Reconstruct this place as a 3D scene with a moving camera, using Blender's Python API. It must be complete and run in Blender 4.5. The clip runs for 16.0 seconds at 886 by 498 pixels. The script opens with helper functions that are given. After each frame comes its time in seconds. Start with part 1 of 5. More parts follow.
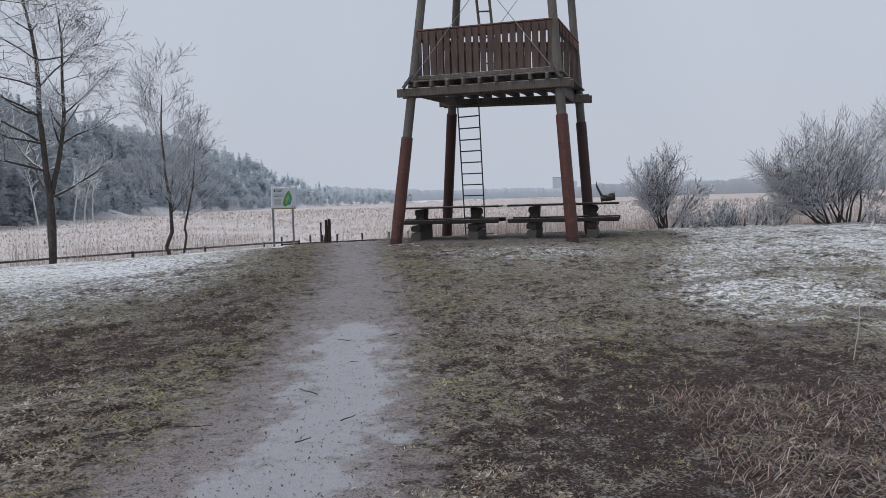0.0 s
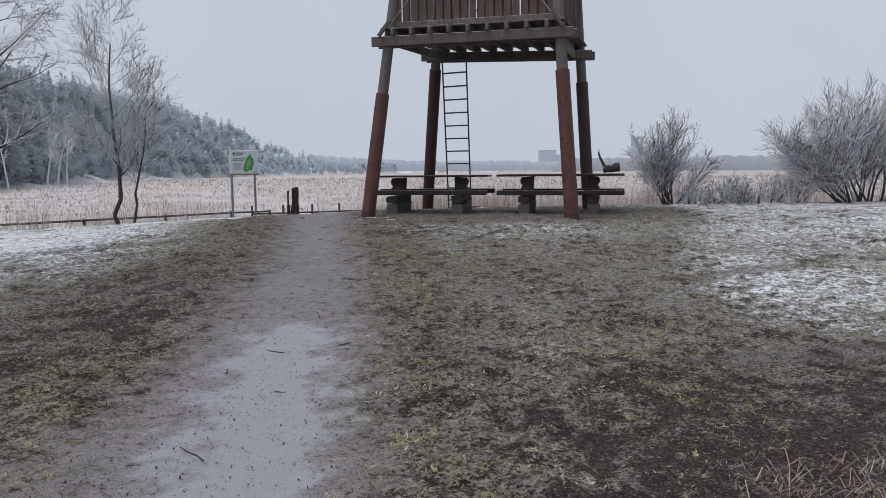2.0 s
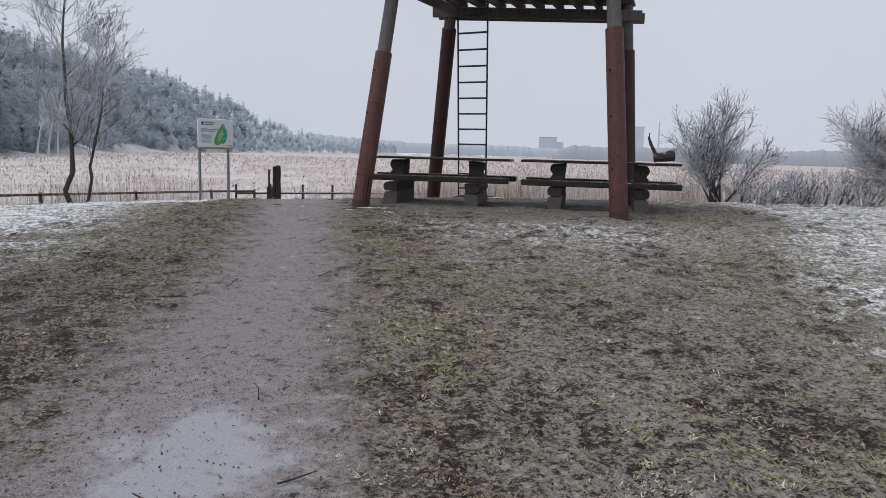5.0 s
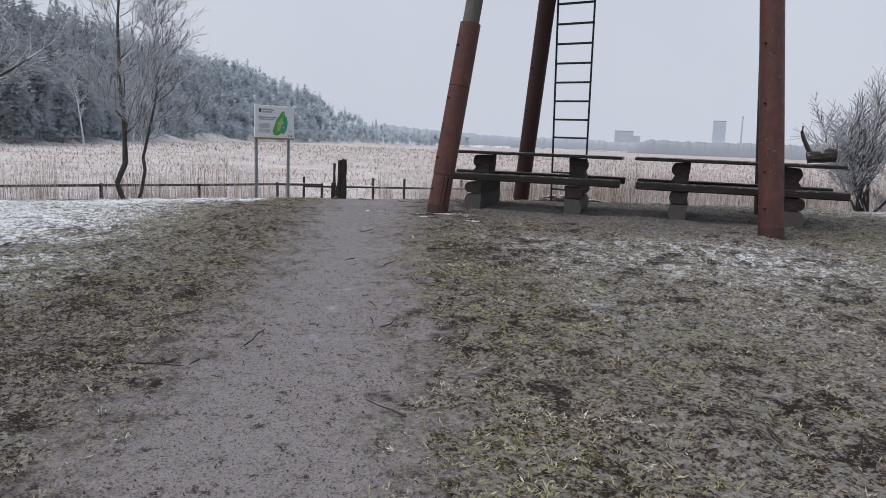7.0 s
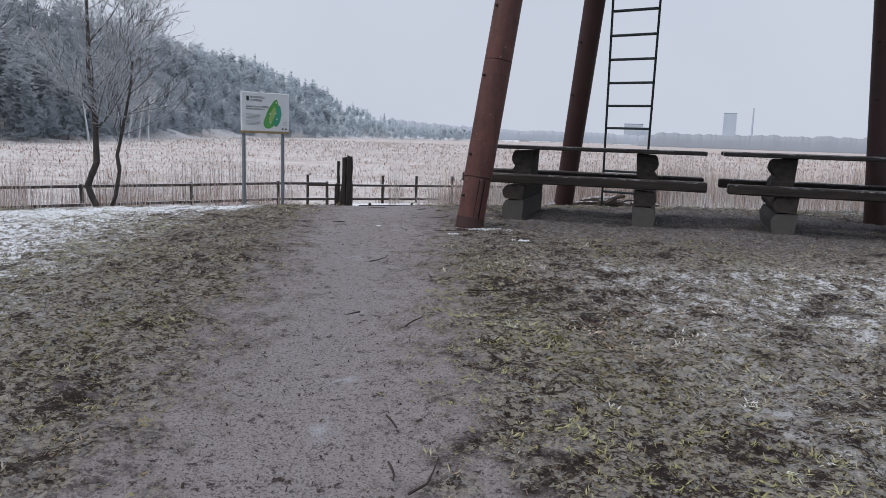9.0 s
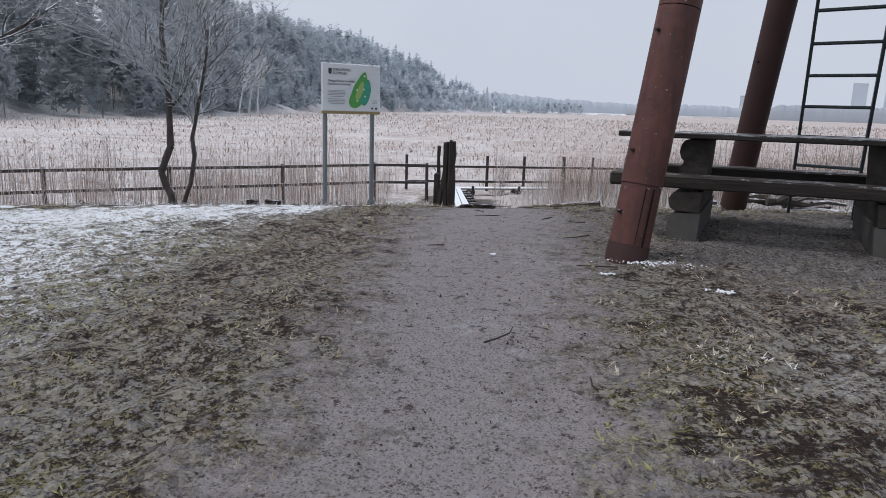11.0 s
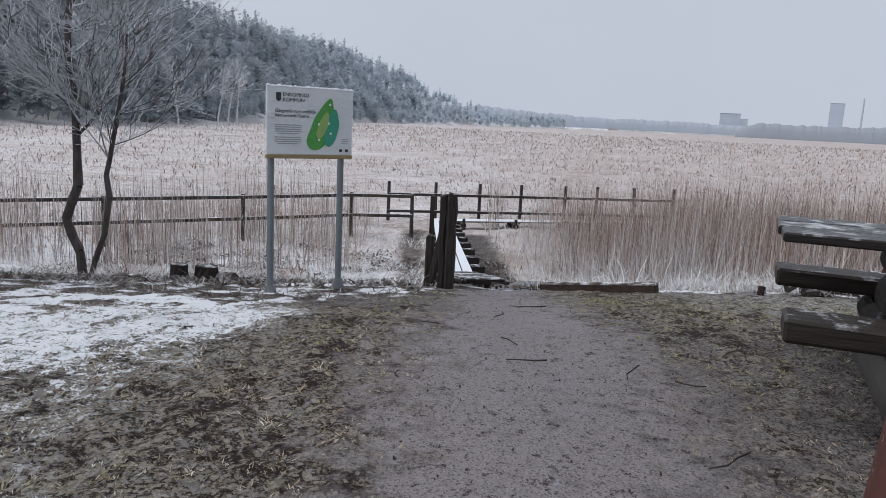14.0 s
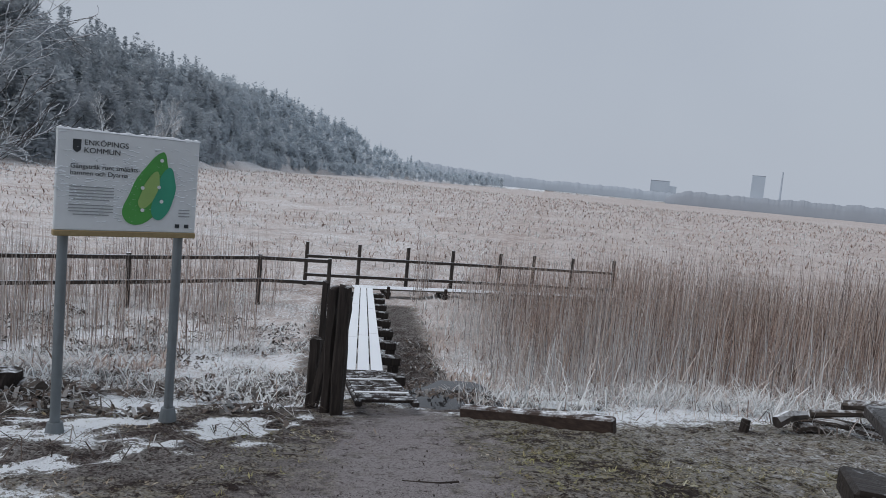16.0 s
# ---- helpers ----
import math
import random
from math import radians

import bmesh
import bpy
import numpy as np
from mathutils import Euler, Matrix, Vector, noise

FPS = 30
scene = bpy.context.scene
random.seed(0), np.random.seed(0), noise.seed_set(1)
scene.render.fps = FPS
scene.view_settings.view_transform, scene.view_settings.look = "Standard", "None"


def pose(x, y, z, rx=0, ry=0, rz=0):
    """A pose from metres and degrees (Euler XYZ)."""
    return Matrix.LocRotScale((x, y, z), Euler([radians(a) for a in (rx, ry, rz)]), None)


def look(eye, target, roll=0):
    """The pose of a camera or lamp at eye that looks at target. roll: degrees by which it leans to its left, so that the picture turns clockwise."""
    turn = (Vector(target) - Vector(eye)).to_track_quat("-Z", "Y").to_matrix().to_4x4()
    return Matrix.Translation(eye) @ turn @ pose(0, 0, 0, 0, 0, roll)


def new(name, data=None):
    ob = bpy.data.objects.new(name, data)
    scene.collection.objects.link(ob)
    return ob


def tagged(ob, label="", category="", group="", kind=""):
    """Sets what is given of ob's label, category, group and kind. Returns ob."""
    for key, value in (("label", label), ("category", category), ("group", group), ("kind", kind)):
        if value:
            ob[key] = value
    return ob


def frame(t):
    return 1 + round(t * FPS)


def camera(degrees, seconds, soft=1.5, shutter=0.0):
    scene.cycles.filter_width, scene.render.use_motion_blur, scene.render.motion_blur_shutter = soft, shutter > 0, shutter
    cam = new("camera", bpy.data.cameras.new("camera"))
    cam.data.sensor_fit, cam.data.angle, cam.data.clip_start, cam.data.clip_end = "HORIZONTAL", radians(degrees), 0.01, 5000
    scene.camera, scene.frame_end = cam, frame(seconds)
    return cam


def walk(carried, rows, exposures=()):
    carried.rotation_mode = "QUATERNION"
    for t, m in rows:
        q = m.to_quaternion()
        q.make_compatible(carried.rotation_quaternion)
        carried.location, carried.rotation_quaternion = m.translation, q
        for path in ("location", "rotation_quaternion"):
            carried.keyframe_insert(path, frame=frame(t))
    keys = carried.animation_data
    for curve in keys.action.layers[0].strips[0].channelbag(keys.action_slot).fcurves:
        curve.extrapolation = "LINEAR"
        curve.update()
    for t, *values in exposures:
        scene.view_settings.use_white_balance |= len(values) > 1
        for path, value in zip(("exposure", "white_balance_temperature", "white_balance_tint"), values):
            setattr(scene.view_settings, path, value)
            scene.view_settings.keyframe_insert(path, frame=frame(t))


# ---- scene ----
cam = camera(63.6, 16.0, soft=0.75)
PATH = [
    (0, (0.306, 0.462, 1.687), (0.263, 2.457, 1.548), -1.6),
    (0.5, (0.399, 1.009, 1.655), (0.385, 3.002, 1.48), -2.4),
    (1, (0.409, 1.545, 1.648), (0.405, 3.535, 1.452), -1.5),
    (1.5, (0.38, 2.129, 1.632), (0.393, 4.117, 1.408), -1.6),
    (2, (0.37, 2.689, 1.603), (0.37, 4.676, 1.384), -0.5),
    (2.5, (0.362, 3.252, 1.593), (0.356, 5.238, 1.356), 0.1),
    (3, (0.312, 3.801, 1.607), (0.303, 5.785, 1.351), -0.1),
    (3.5, (0.239, 4.271, 1.608), (0.225, 6.256, 1.368), 0.5),
    (3.7, (0.194, 4.472, 1.606), (0.179, 6.461, 1.39), 0.5),
    (5.8, (0.094, 6.533, 1.551), (0.101, 8.512, 1.262), 2.6),
    (6, (-0.009, 6.766, 1.551), (-0.015, 8.747, 1.274), 2.8),
    (6.5, (-0.07, 7.347, 1.559), (-0.187, 9.323, 1.276), 2.5),
    (7, (-0.187, 7.923, 1.588), (-0.37, 9.893, 1.295), 2.3),
    (7.5, (-0.31, 8.467, 1.561), (-0.487, 10.437, 1.266), 1.8),
    (8, (-0.408, 9.069, 1.547), (-0.591, 11.039, 1.251), 0.3),
    (8.5, (-0.562, 9.616, 1.55), (-0.739, 11.586, 1.248), 1.5),
    (9, (-0.68, 10.227, 1.56), (-0.887, 12.192, 1.251), 1.9),
    (9.5, (-0.843, 10.845, 1.593), (-1.171, 12.788, 1.254), 1.6),
    (10, (-1.016, 11.373, 1.629), (-1.403, 13.299, 1.254), 1.7),
    (10.2, (-1.078, 11.612, 1.626), (-1.542, 13.52, 1.245), 1.0),
    (12.3, (-1.569, 13.739, 1.779), (-2.004, 15.649, 1.376), 3.9),
    (12.5, (-1.657, 13.921, 1.811), (-2.087, 15.83, 1.397), 4.4),
    (13, (-1.874, 14.397, 1.846), (-2.302, 16.303, 1.417), 2.1),
    (13.5, (-2.075, 14.88, 1.897), (-2.502, 16.788, 1.477), 3.1),
    (14, (-2.16, 15.39, 1.935), (-2.587, 17.309, 1.58), 2.8),
    (14.5, (-2.17, 15.885, 2.008), (-2.566, 17.817, 1.687), 2.7),
    (15, (-2.205, 16.357, 2.048), (-2.484, 18.322, 1.805), 4.3),
    (15.5, (-2.204, 16.869, 2.067), (-2.486, 18.836, 1.84), 4.2),
    (16, (-2.251, 17.393, 2.07), (-2.52, 19.366, 1.877), 5.4),
]
EXPOSURES = [(0, 0.28, 6550, 11), (1.5, 0.31, 6550, 11), (3.5, 0.39, 6600, 11.5), (6, 0.45, 6700, 12), (8, 0.44, 6550, 12), (10, 0.45, 6500, 12), (13, 0.44, 6500, 12), (14, 0.32, 6500, 11), (15, 0.12, 6450, 10), (16, 0.04, 6450, 9)]
walk(cam, [(t, look(eye, target, roll)) for t, eye, target, roll in PATH], EXPOSURES)

# ---- sky and sun ----
world = bpy.data.worlds.new("overcast_sky")
scene.world = world
world.use_nodes = True
wn, wl = world.node_tree.nodes, world.node_tree.links
wn.clear()
sky = wn.new("ShaderNodeTexSky")
sky.sky_type, sky.sun_disc = "NISHITA", False
sky.sun_elevation, sky.sun_rotation = radians(58), radians(-112)
sky.air_density, sky.dust_density = 1.5, 4.0
bg_clear = wn.new("ShaderNodeBackground")
bg_clear.inputs["Strength"].default_value = 0.05
wl.new(sky.outputs[0], bg_clear.inputs["Color"])
cloud = wn.new("ShaderNodeTexNoise")
cloud.inputs["Scale"].default_value = 2.2
cloud.inputs["Detail"].default_value = 4
cloud_ramp = wn.new("ShaderNodeValToRGB")
cloud_ramp.color_ramp.elements[0].position, cloud_ramp.color_ramp.elements[0].color = 0.3, (0.468, 0.515, 0.60, 1)
cloud_ramp.color_ramp.elements[1].position, cloud_ramp.color_ramp.elements[1].color = 0.7, (0.508, 0.556, 0.638, 1)
wl.new(cloud.outputs["Fac"], cloud_ramp.inputs["Fac"])
bg_cloud = wn.new("ShaderNodeBackground")
bg_cloud.inputs["Strength"].default_value = 0.92
wl.new(cloud_ramp.outputs[0], bg_cloud.inputs["Color"])
mix = wn.new("ShaderNodeMixShader")
mix.inputs[0].default_value = 0.92
world_out = wn.new("ShaderNodeOutputWorld")
wl.new(bg_clear.outputs[0], mix.inputs[1])
wl.new(bg_cloud.outputs[0], mix.inputs[2])
wl.new(mix.outputs[0], world_out.inputs[0])

sun = new("sun", bpy.data.lights.new("sun", "SUN"))
sun.data.energy, sun.data.angle, sun.data.color = 1.25, radians(45), (1.0, 0.95, 0.94)
sun.matrix_world = look((0, 0, 60), (34, 14, 0))


# ---- materials ----
class Nodes:
    """A short way to write node materials."""

    def __init__(self, name, rough=0.8, metal=0.0):
        self.mat = bpy.data.materials.new(name)
        self.mat.use_nodes = True
        self.tree = self.mat.node_tree
        self.shader = self.tree.nodes["Principled BSDF"]
        self.shader.inputs["Roughness"].default_value = rough
        self.shader.inputs["Metallic"].default_value = metal
        self.shader.inputs["Specular IOR Level"].default_value = 0.3
        self.place = self.add("ShaderNodeTexCoord").outputs["Object"]
        self.where = self.add("ShaderNodeNewGeometry")

    def add(self, kind, **values):
        node = self.tree.nodes.new(kind)
        for key, value in values.items():
            setattr(node, key, value)
        return node

    def link(self, a, b):
        self.tree.links.new(a, b)

    def put(self, socket, value):
        if isinstance(value, (int, float)):
            socket.default_value = value
        elif isinstance(value, tuple):
            socket.default_value = (*value, 1) if len(value) == 3 else value
        else:
            self.link(value, socket)

    def noise(self, scale, detail=4.0, rough=0.55, stretch=None, world=False, low=0.35, high=0.65):
        """Noise from 0 to 1, spread between low and high."""
        at = self.where.outputs["Position"] if world else self.place
        if stretch:
            grow = self.add("ShaderNodeVectorMath", operation="MULTIPLY")
            grow.inputs[1].default_value = stretch
            self.link(at, grow.inputs[0])
            at = grow.outputs[0]
        tex = self.add("ShaderNodeTexNoise")
        tex.inputs["Scale"].default_value, tex.inputs["Detail"].default_value = scale, detail
        tex.inputs["Roughness"].default_value = rough
        self.link(at, tex.inputs["Vector"])
        return self.span(tex.outputs["Fac"], low, high)

    def cells(self, scale, rand=1.0):
        """A random value for each small cell of the ground, and the distance to the cell's middle."""
        tex = self.add("ShaderNodeTexVoronoi")
        tex.inputs["Scale"].default_value, tex.inputs["Randomness"].default_value = scale, rand
        self.link(self.where.outputs["Position"], tex.inputs["Vector"])
        sep = self.add("ShaderNodeSeparateColor")
        self.link(tex.outputs["Color"], sep.inputs[0])
        return sep.outputs[0], sep.outputs[1], tex.outputs["Distance"]

    def span(self, value, low, high, a=0.0, b=1.0):
        m = self.add("ShaderNodeMapRange")
        m.clamp = True
        for n, v in enumerate((value, low, high, a, b)):
            self.put(m.inputs[n], v)
        return m.outputs[0]

    def math(self, op, a, b=0.0):
        m = self.add("ShaderNodeMath", operation=op)
        self.put(m.inputs[0], a)
        self.put(m.inputs[1], b)
        return m.outputs[0]

    def mix(self, f, a, b):
        m = self.add("ShaderNodeMix", data_type="RGBA")
        self.put(m.inputs[0], f)
        self.put(m.inputs[6], a)
        self.put(m.inputs[7], b)
        return m.outputs[2]

    def dim(self, colour, k):
        v = self.add("ShaderNodeVectorMath", operation="SCALE")
        self.link(colour, v.inputs[0])
        v.inputs[3].default_value = k
        return v.outputs[0]

    def attr(self, name):
        return self.add("ShaderNodeAttribute", attribute_name=name).outputs["Fac"]

    def up(self, low, high):
        """How far a face looks upwards."""
        sep = self.add("ShaderNodeSeparateXYZ")
        self.link(self.where.outputs["Normal"], sep.inputs[0])
        return self.span(sep.outputs["Z"], low, high)

    def bump(self, value, strength=0.5, depth=0.01):
        b = self.add("ShaderNodeBump")
        b.inputs["Strength"].default_value, b.inputs["Distance"].default_value = strength, depth
        self.link(value, b.inputs["Height"])
        self.link(b.outputs[0], self.shader.inputs["Normal"])

    def done(self, colour, rough=None):
        self.put(self.shader.inputs["Base Color"], colour)
        if rough is not None:
            self.put(self.shader.inputs["Roughness"], rough)
        return self.mat


SNOW = (0.80, 0.84, 0.88)


def wood_material(name, dark, light, snow=0.0, along=(14, 14, 1.2), rough=0.8):
    n = Nodes(name, rough)
    grain = n.noise(3.0, 6, 0.6, along, low=0.3, high=0.7)
    stain = n.noise(1.3, 3, low=0.3, high=0.7)
    colour = n.mix(grain, dark, light)
    colour = n.mix(n.math("MULTIPLY", stain, 0.45), colour, tuple(c * 0.5 for c in dark))
    shade = n.add("ShaderNodeObjectInfo").outputs["Random"]
    colour = n.mix(n.math("MULTIPLY", shade, 0.35), colour, tuple(c * 0.6 for c in light))
    if snow:
        patch = n.noise(9.0, 5, 0.7, world=True, low=0.62 - 0.35 * snow, high=0.80 - 0.35 * snow)
        cover = n.math("MULTIPLY", patch, n.up(0.5, 0.9))
        colour = n.mix(cover, colour, SNOW)
    n.bump(grain, 0.5, 0.006)
    return n.done(colour)


TOWER_WOOD = wood_material("weathered_tower_wood", (0.07, 0.058, 0.052), (0.21, 0.178, 0.16), 0.75)
POLE_WOOD = wood_material("grey_pole_wood", (0.085, 0.08, 0.075), (0.20, 0.185, 0.17))
RAILING_WOOD = wood_material("red_grey_railing_boards", (0.06, 0.042, 0.037), (0.17, 0.122, 0.108), 0.3)
RAIL_WOOD = wood_material("red_brown_rail_wood", (0.13, 0.065, 0.052), (0.26, 0.145, 0.115), 0.3)
TABLE_WOOD = wood_material("dark_wet_table_wood", (0.014, 0.012, 0.011), (0.045, 0.038, 0.034), 0.28, (1.2, 12, 12), 0.36)
SEAT_WOOD = wood_material("dark_seat_wood", (0.012, 0.01, 0.009), (0.055, 0.042, 0.035), 0.2, (1.2, 12, 12), 0.5)
BLOCK_WOOD = wood_material("dark_block_wood", (0.02, 0.017, 0.015), (0.075, 0.064, 0.055), 0.2, (4, 4, 8))
FENCE_WOOD = wood_material("dark_fence_wood", (0.028, 0.023, 0.021), (0.095, 0.08, 0.07), 0.9)
POST_WOOD = wood_material("rotten_post_wood", (0.014, 0.011, 0.01), (0.06, 0.048, 0.042), 0.4)
BOARD_WOOD = wood_material("snowy_walkway_wood", (0.10, 0.09, 0.08), (0.24, 0.21, 0.18), 1.45, (1, 10, 10))
BARK = wood_material("dark_bark", (0.04, 0.034, 0.031), (0.14, 0.12, 0.108), 0.7, (5, 5, 2))


def steel_material():
    n = Nodes("rust_red_steel", 0.5)
    fleck = n.noise(9.0, 6, 0.7, world=True)
    cloudy = n.noise(2.2, 5, 0.65, world=True, low=0.3, high=0.7)
    runs = n.noise(2.0, 5, 0.6, (9, 9, 0.7), world=True, low=0.45, high=0.7)
    colour = n.mix(cloudy, (0.085, 0.034, 0.029), (0.145, 0.056, 0.045))
    colour = n.mix(n.math("MULTIPLY", fleck, 0.55), colour, (0.07, 0.034, 0.03))
    colour = n.mix(n.math("MULTIPLY", runs, 0.6), colour, (0.052, 0.03, 0.027))
    worn = n.noise(30.0, 3, 0.6, world=True, low=0.68, high=0.72)
    colour = n.mix(n.math("MULTIPLY", worn, 0.7), colour, (0.34, 0.31, 0.30))
    shade = n.add("ShaderNodeObjectInfo").outputs["Random"]
    colour = n.mix(n.math("MULTIPLY", shade, 0.12), colour, (0.085, 0.045, 0.038))
    n.bump(n.math("ADD", fleck, cloudy), 0.35, 0.006)
    return n.done(colour, n.span(fleck, 0, 1, 0.42, 0.68))


def plain_material(name, colour, rough=0.6, metal=0.0, vary=0.3, scale=9.0, bump=0.15):
    n = Nodes(name, rough, metal)
    a = n.noise(scale, 5, low=0.25, high=0.75)
    b = n.noise(scale / 7, 3, low=0.3, high=0.7)
    c = n.mix(n.math("MULTIPLY", a, vary), colour, tuple(v * 0.5 for v in colour))
    c = n.mix(n.math("MULTIPLY", b, vary * 0.6), c, tuple(min(1, v * 1.35 + 0.01) for v in colour))
    if bump:
        n.bump(a, bump, 0.004)
    return n.done(c)


RUST = steel_material()
DARK_STEEL = plain_material("dark_brown_steel", (0.058, 0.029, 0.027), 0.6, 0, 0.4, 6)
IRON = plain_material("dark_green_ladder_steel", (0.035, 0.047, 0.05), 0.5, 0.2)
WIRE = plain_material("galvanised_wire", (0.30, 0.31, 0.32), 0.5, 0.6)
GALV = plain_material("galvanised_post_steel", (0.20, 0.225, 0.24), 0.5, 0.3, 0.35, 14)
BLACK = plain_material("black_void", (0.008, 0.007, 0.007), 0.9)
CONCRETE = plain_material("mossy_grey_block", (0.10, 0.094, 0.088), 0.9, 0, 0.5, 12)
SIGN_WHITE = plain_material("sign_white", (0.74, 0.77, 0.79), 0.35, 0, 0.12, 18, 0.1)
SIGN_INK = plain_material("sign_ink", (0.045, 0.05, 0.055), 0.5, 0, 0.2)
SIGN_GREY = plain_material("sign_grey_text", (0.34, 0.36, 0.37), 0.5, 0, 0.2)
SIGN_GREEN = plain_material("map_green", (0.10, 0.37, 0.09), 0.4, 0, 0.35, 11, 0)
SIGN_LIGHT = plain_material("map_pale_green", (0.33, 0.50, 0.17), 0.4, 0, 0.3, 11, 0)
SIGN_TEAL = plain_material("map_teal", (0.06, 0.35, 0.23), 0.4, 0, 0.25, 11, 0)
SIGN_EDGE = plain_material("sign_brown_edge", (0.33, 0.25, 0.13), 0.7, 0, 0.5, 30)
SNOW_MAT = plain_material("fresh_snow", SNOW, 0.7, 0, 0.1, 25, 0.4)
WATER = plain_material("dark_ditch_water", (0.05, 0.05, 0.052), 0.08, 0, 0.2, 4, 0.02)


def ground_material():
    n = Nodes("wet_ground", 0.85)
    n.shader.inputs["Specular IOR Level"].default_value = 0.18
    path, snow, ice, marsh, mud, ditch = (n.attr(a) for a in ("path", "snow", "ice", "marsh", "mud", "ditch"))
    gap = n.attr("gap")
    fine = n.noise(26.0, 6, 0.7, world=True, low=0.3, high=0.7)
    mid = n.noise(5.0, 5, 0.65, world=True, low=0.3, high=0.7)
    wide = n.noise(0.9, 4, 0.6, world=True, low=0.35, high=0.65)
    grit = n.noise(95.0, 3, 0.6, world=True, low=0.35, high=0.65)
    clod = n.noise(13.0, 7, 0.75, world=True, low=0.38, high=0.62)
    grass = n.mix(fine, (0.06, 0.045, 0.038), (0.43, 0.37, 0.31))
    grass = n.mix(n.math("MULTIPLY", wide, 0.3), grass, (0.225, 0.205, 0.115))
    grass = n.mix(n.math("MULTIPLY", clod, 0.7), grass, (0.07, 0.048, 0.038))
    bit, other, middle = n.cells(92.0)
    grain, pick, _ = n.cells(125.0)
    grass = n.mix(n.span(bit, 0.55, 0.75, 0, 0.75), grass, (0.42, 0.36, 0.25))
    rusty = n.noise(0.7, 5, 0.65, (1.0, 1.0, 1.0), world=True, low=0.5, high=0.68)
    mossy = n.noise(0.55, 5, 0.6, (1.3, 0.8, 1.0), world=True, low=0.52, high=0.66)
    grass = n.mix(n.math("MULTIPLY", rusty, 0.5), grass, (0.20, 0.115, 0.09))
    grass = n.mix(n.math("MULTIPLY", mossy, 0.6), grass, (0.27, 0.26, 0.085))
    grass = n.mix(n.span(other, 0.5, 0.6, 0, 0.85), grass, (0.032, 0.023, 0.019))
    soil = n.mix(fine, (0.30, 0.260, 0.268), (0.45, 0.405, 0.42))
    soil = n.mix(n.math("MULTIPLY", grit, 0.55), soil, (0.50, 0.48, 0.475))
    soil = n.mix(n.math("MULTIPLY", wide, 0.35), soil, (0.36, 0.342, 0.342))
    soil = n.mix(n.math("MULTIPLY", n.noise(48.0, 2, 0.5, world=True, low=0.60, high=0.68), 0.75), soil, (0.06, 0.048, 0.042))
    soil = n.mix(n.span(grain, 0.7, 0.85, 0, 0.7), soil, (0.50, 0.475, 0.47))
    soil = n.mix(n.span(pick, 0.78, 0.9, 0, 0.6), soil, (0.09, 0.075, 0.068))
    dark = n.mix(fine, (0.18, 0.16, 0.155), (0.46, 0.43, 0.42))
    dark = n.mix(n.span(grain, 0.65, 0.8, 0, 0.6), dark, (0.40, 0.375, 0.365))
    dark = n.mix(n.span(other, 0.62, 0.72, 0, 0.8), dark, (0.04, 0.032, 0.029))
    dark = n.mix(n.math("MULTIPLY", clod, 0.6), dark, (0.05, 0.04, 0.036))
    bare = n.span(n.math("ADD", path, n.math("MULTIPLY", n.math("SUBTRACT", mid, 0.5), 0.8)), 0.25, 0.75)
    flake, shade, _ = n.cells(24.0)
    leaf, tint, _ = n.cells(46.0)
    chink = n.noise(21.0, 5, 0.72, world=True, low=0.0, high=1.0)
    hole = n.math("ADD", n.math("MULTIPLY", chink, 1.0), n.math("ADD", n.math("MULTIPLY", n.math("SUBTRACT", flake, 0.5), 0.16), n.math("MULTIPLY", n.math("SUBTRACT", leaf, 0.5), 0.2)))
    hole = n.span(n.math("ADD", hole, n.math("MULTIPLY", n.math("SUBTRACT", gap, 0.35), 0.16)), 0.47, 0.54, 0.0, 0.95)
    grass = n.mix(n.span(shade, 0.72, 0.8, 0, 0.55), grass, (0.50, 0.47, 0.39))
    grass = n.mix(n.span(tint, 0.7, 0.76, 0, 0.6), grass, (0.58, 0.55, 0.47))
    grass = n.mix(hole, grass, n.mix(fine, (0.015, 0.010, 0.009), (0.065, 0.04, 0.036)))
    grass = n.dim(grass, 0.86)
    colour = n.mix(bare, grass, soil)
    worn = n.span(n.math("ADD", mud, n.math("MULTIPLY", n.math("SUBTRACT", mid, 0.5), 0.7)), 0.4, 0.7)
    colour = n.mix(worn, colour, dark)
    colour = n.dim(colour, 0.6)
    reed = n.mix(n.noise(1.6, 7, 0.72, world=True, low=0.36, high=0.62), (0.19, 0.135, 0.11), (0.56, 0.48, 0.45))
    colour = n.mix(marsh, colour, reed)
    colour = n.mix(n.span(n.math("ADD", n.math("MULTIPLY", ditch, n.math("ADD", 0.75, n.math("MULTIPLY", gap, 0.5))), n.math("MULTIPLY", n.math("SUBTRACT", clod, 0.5), 1.2)), 0.35, 0.6), colour, n.mix(n.span(bit, 0.45, 0.85), n.mix(fine, (0.014, 0.010, 0.009), (0.04, 0.029, 0.027)), (0.085, 0.064, 0.058)))
    frozen = n.span(n.math("ADD", ice, n.math("MULTIPLY", n.math("SUBTRACT", n.noise(3.0, 8, 0.75, world=True, low=0.3, high=0.7), 0.5), 1.15)), 0.40, 0.8)
    colour = n.mix(n.math("MULTIPLY", frozen, 0.8), colour, (0.37, 0.385, 0.415))
    jitter = n.math("ADD", n.math("MULTIPLY", n.math("SUBTRACT", clod, 0.5), 0.95), n.math("SUBTRACT", n.math("MULTIPLY", n.math("SUBTRACT", bit, 0.5), 0.55), n.math("MULTIPLY", n.math("SUBTRACT", gap, 0.35), 0.55)))
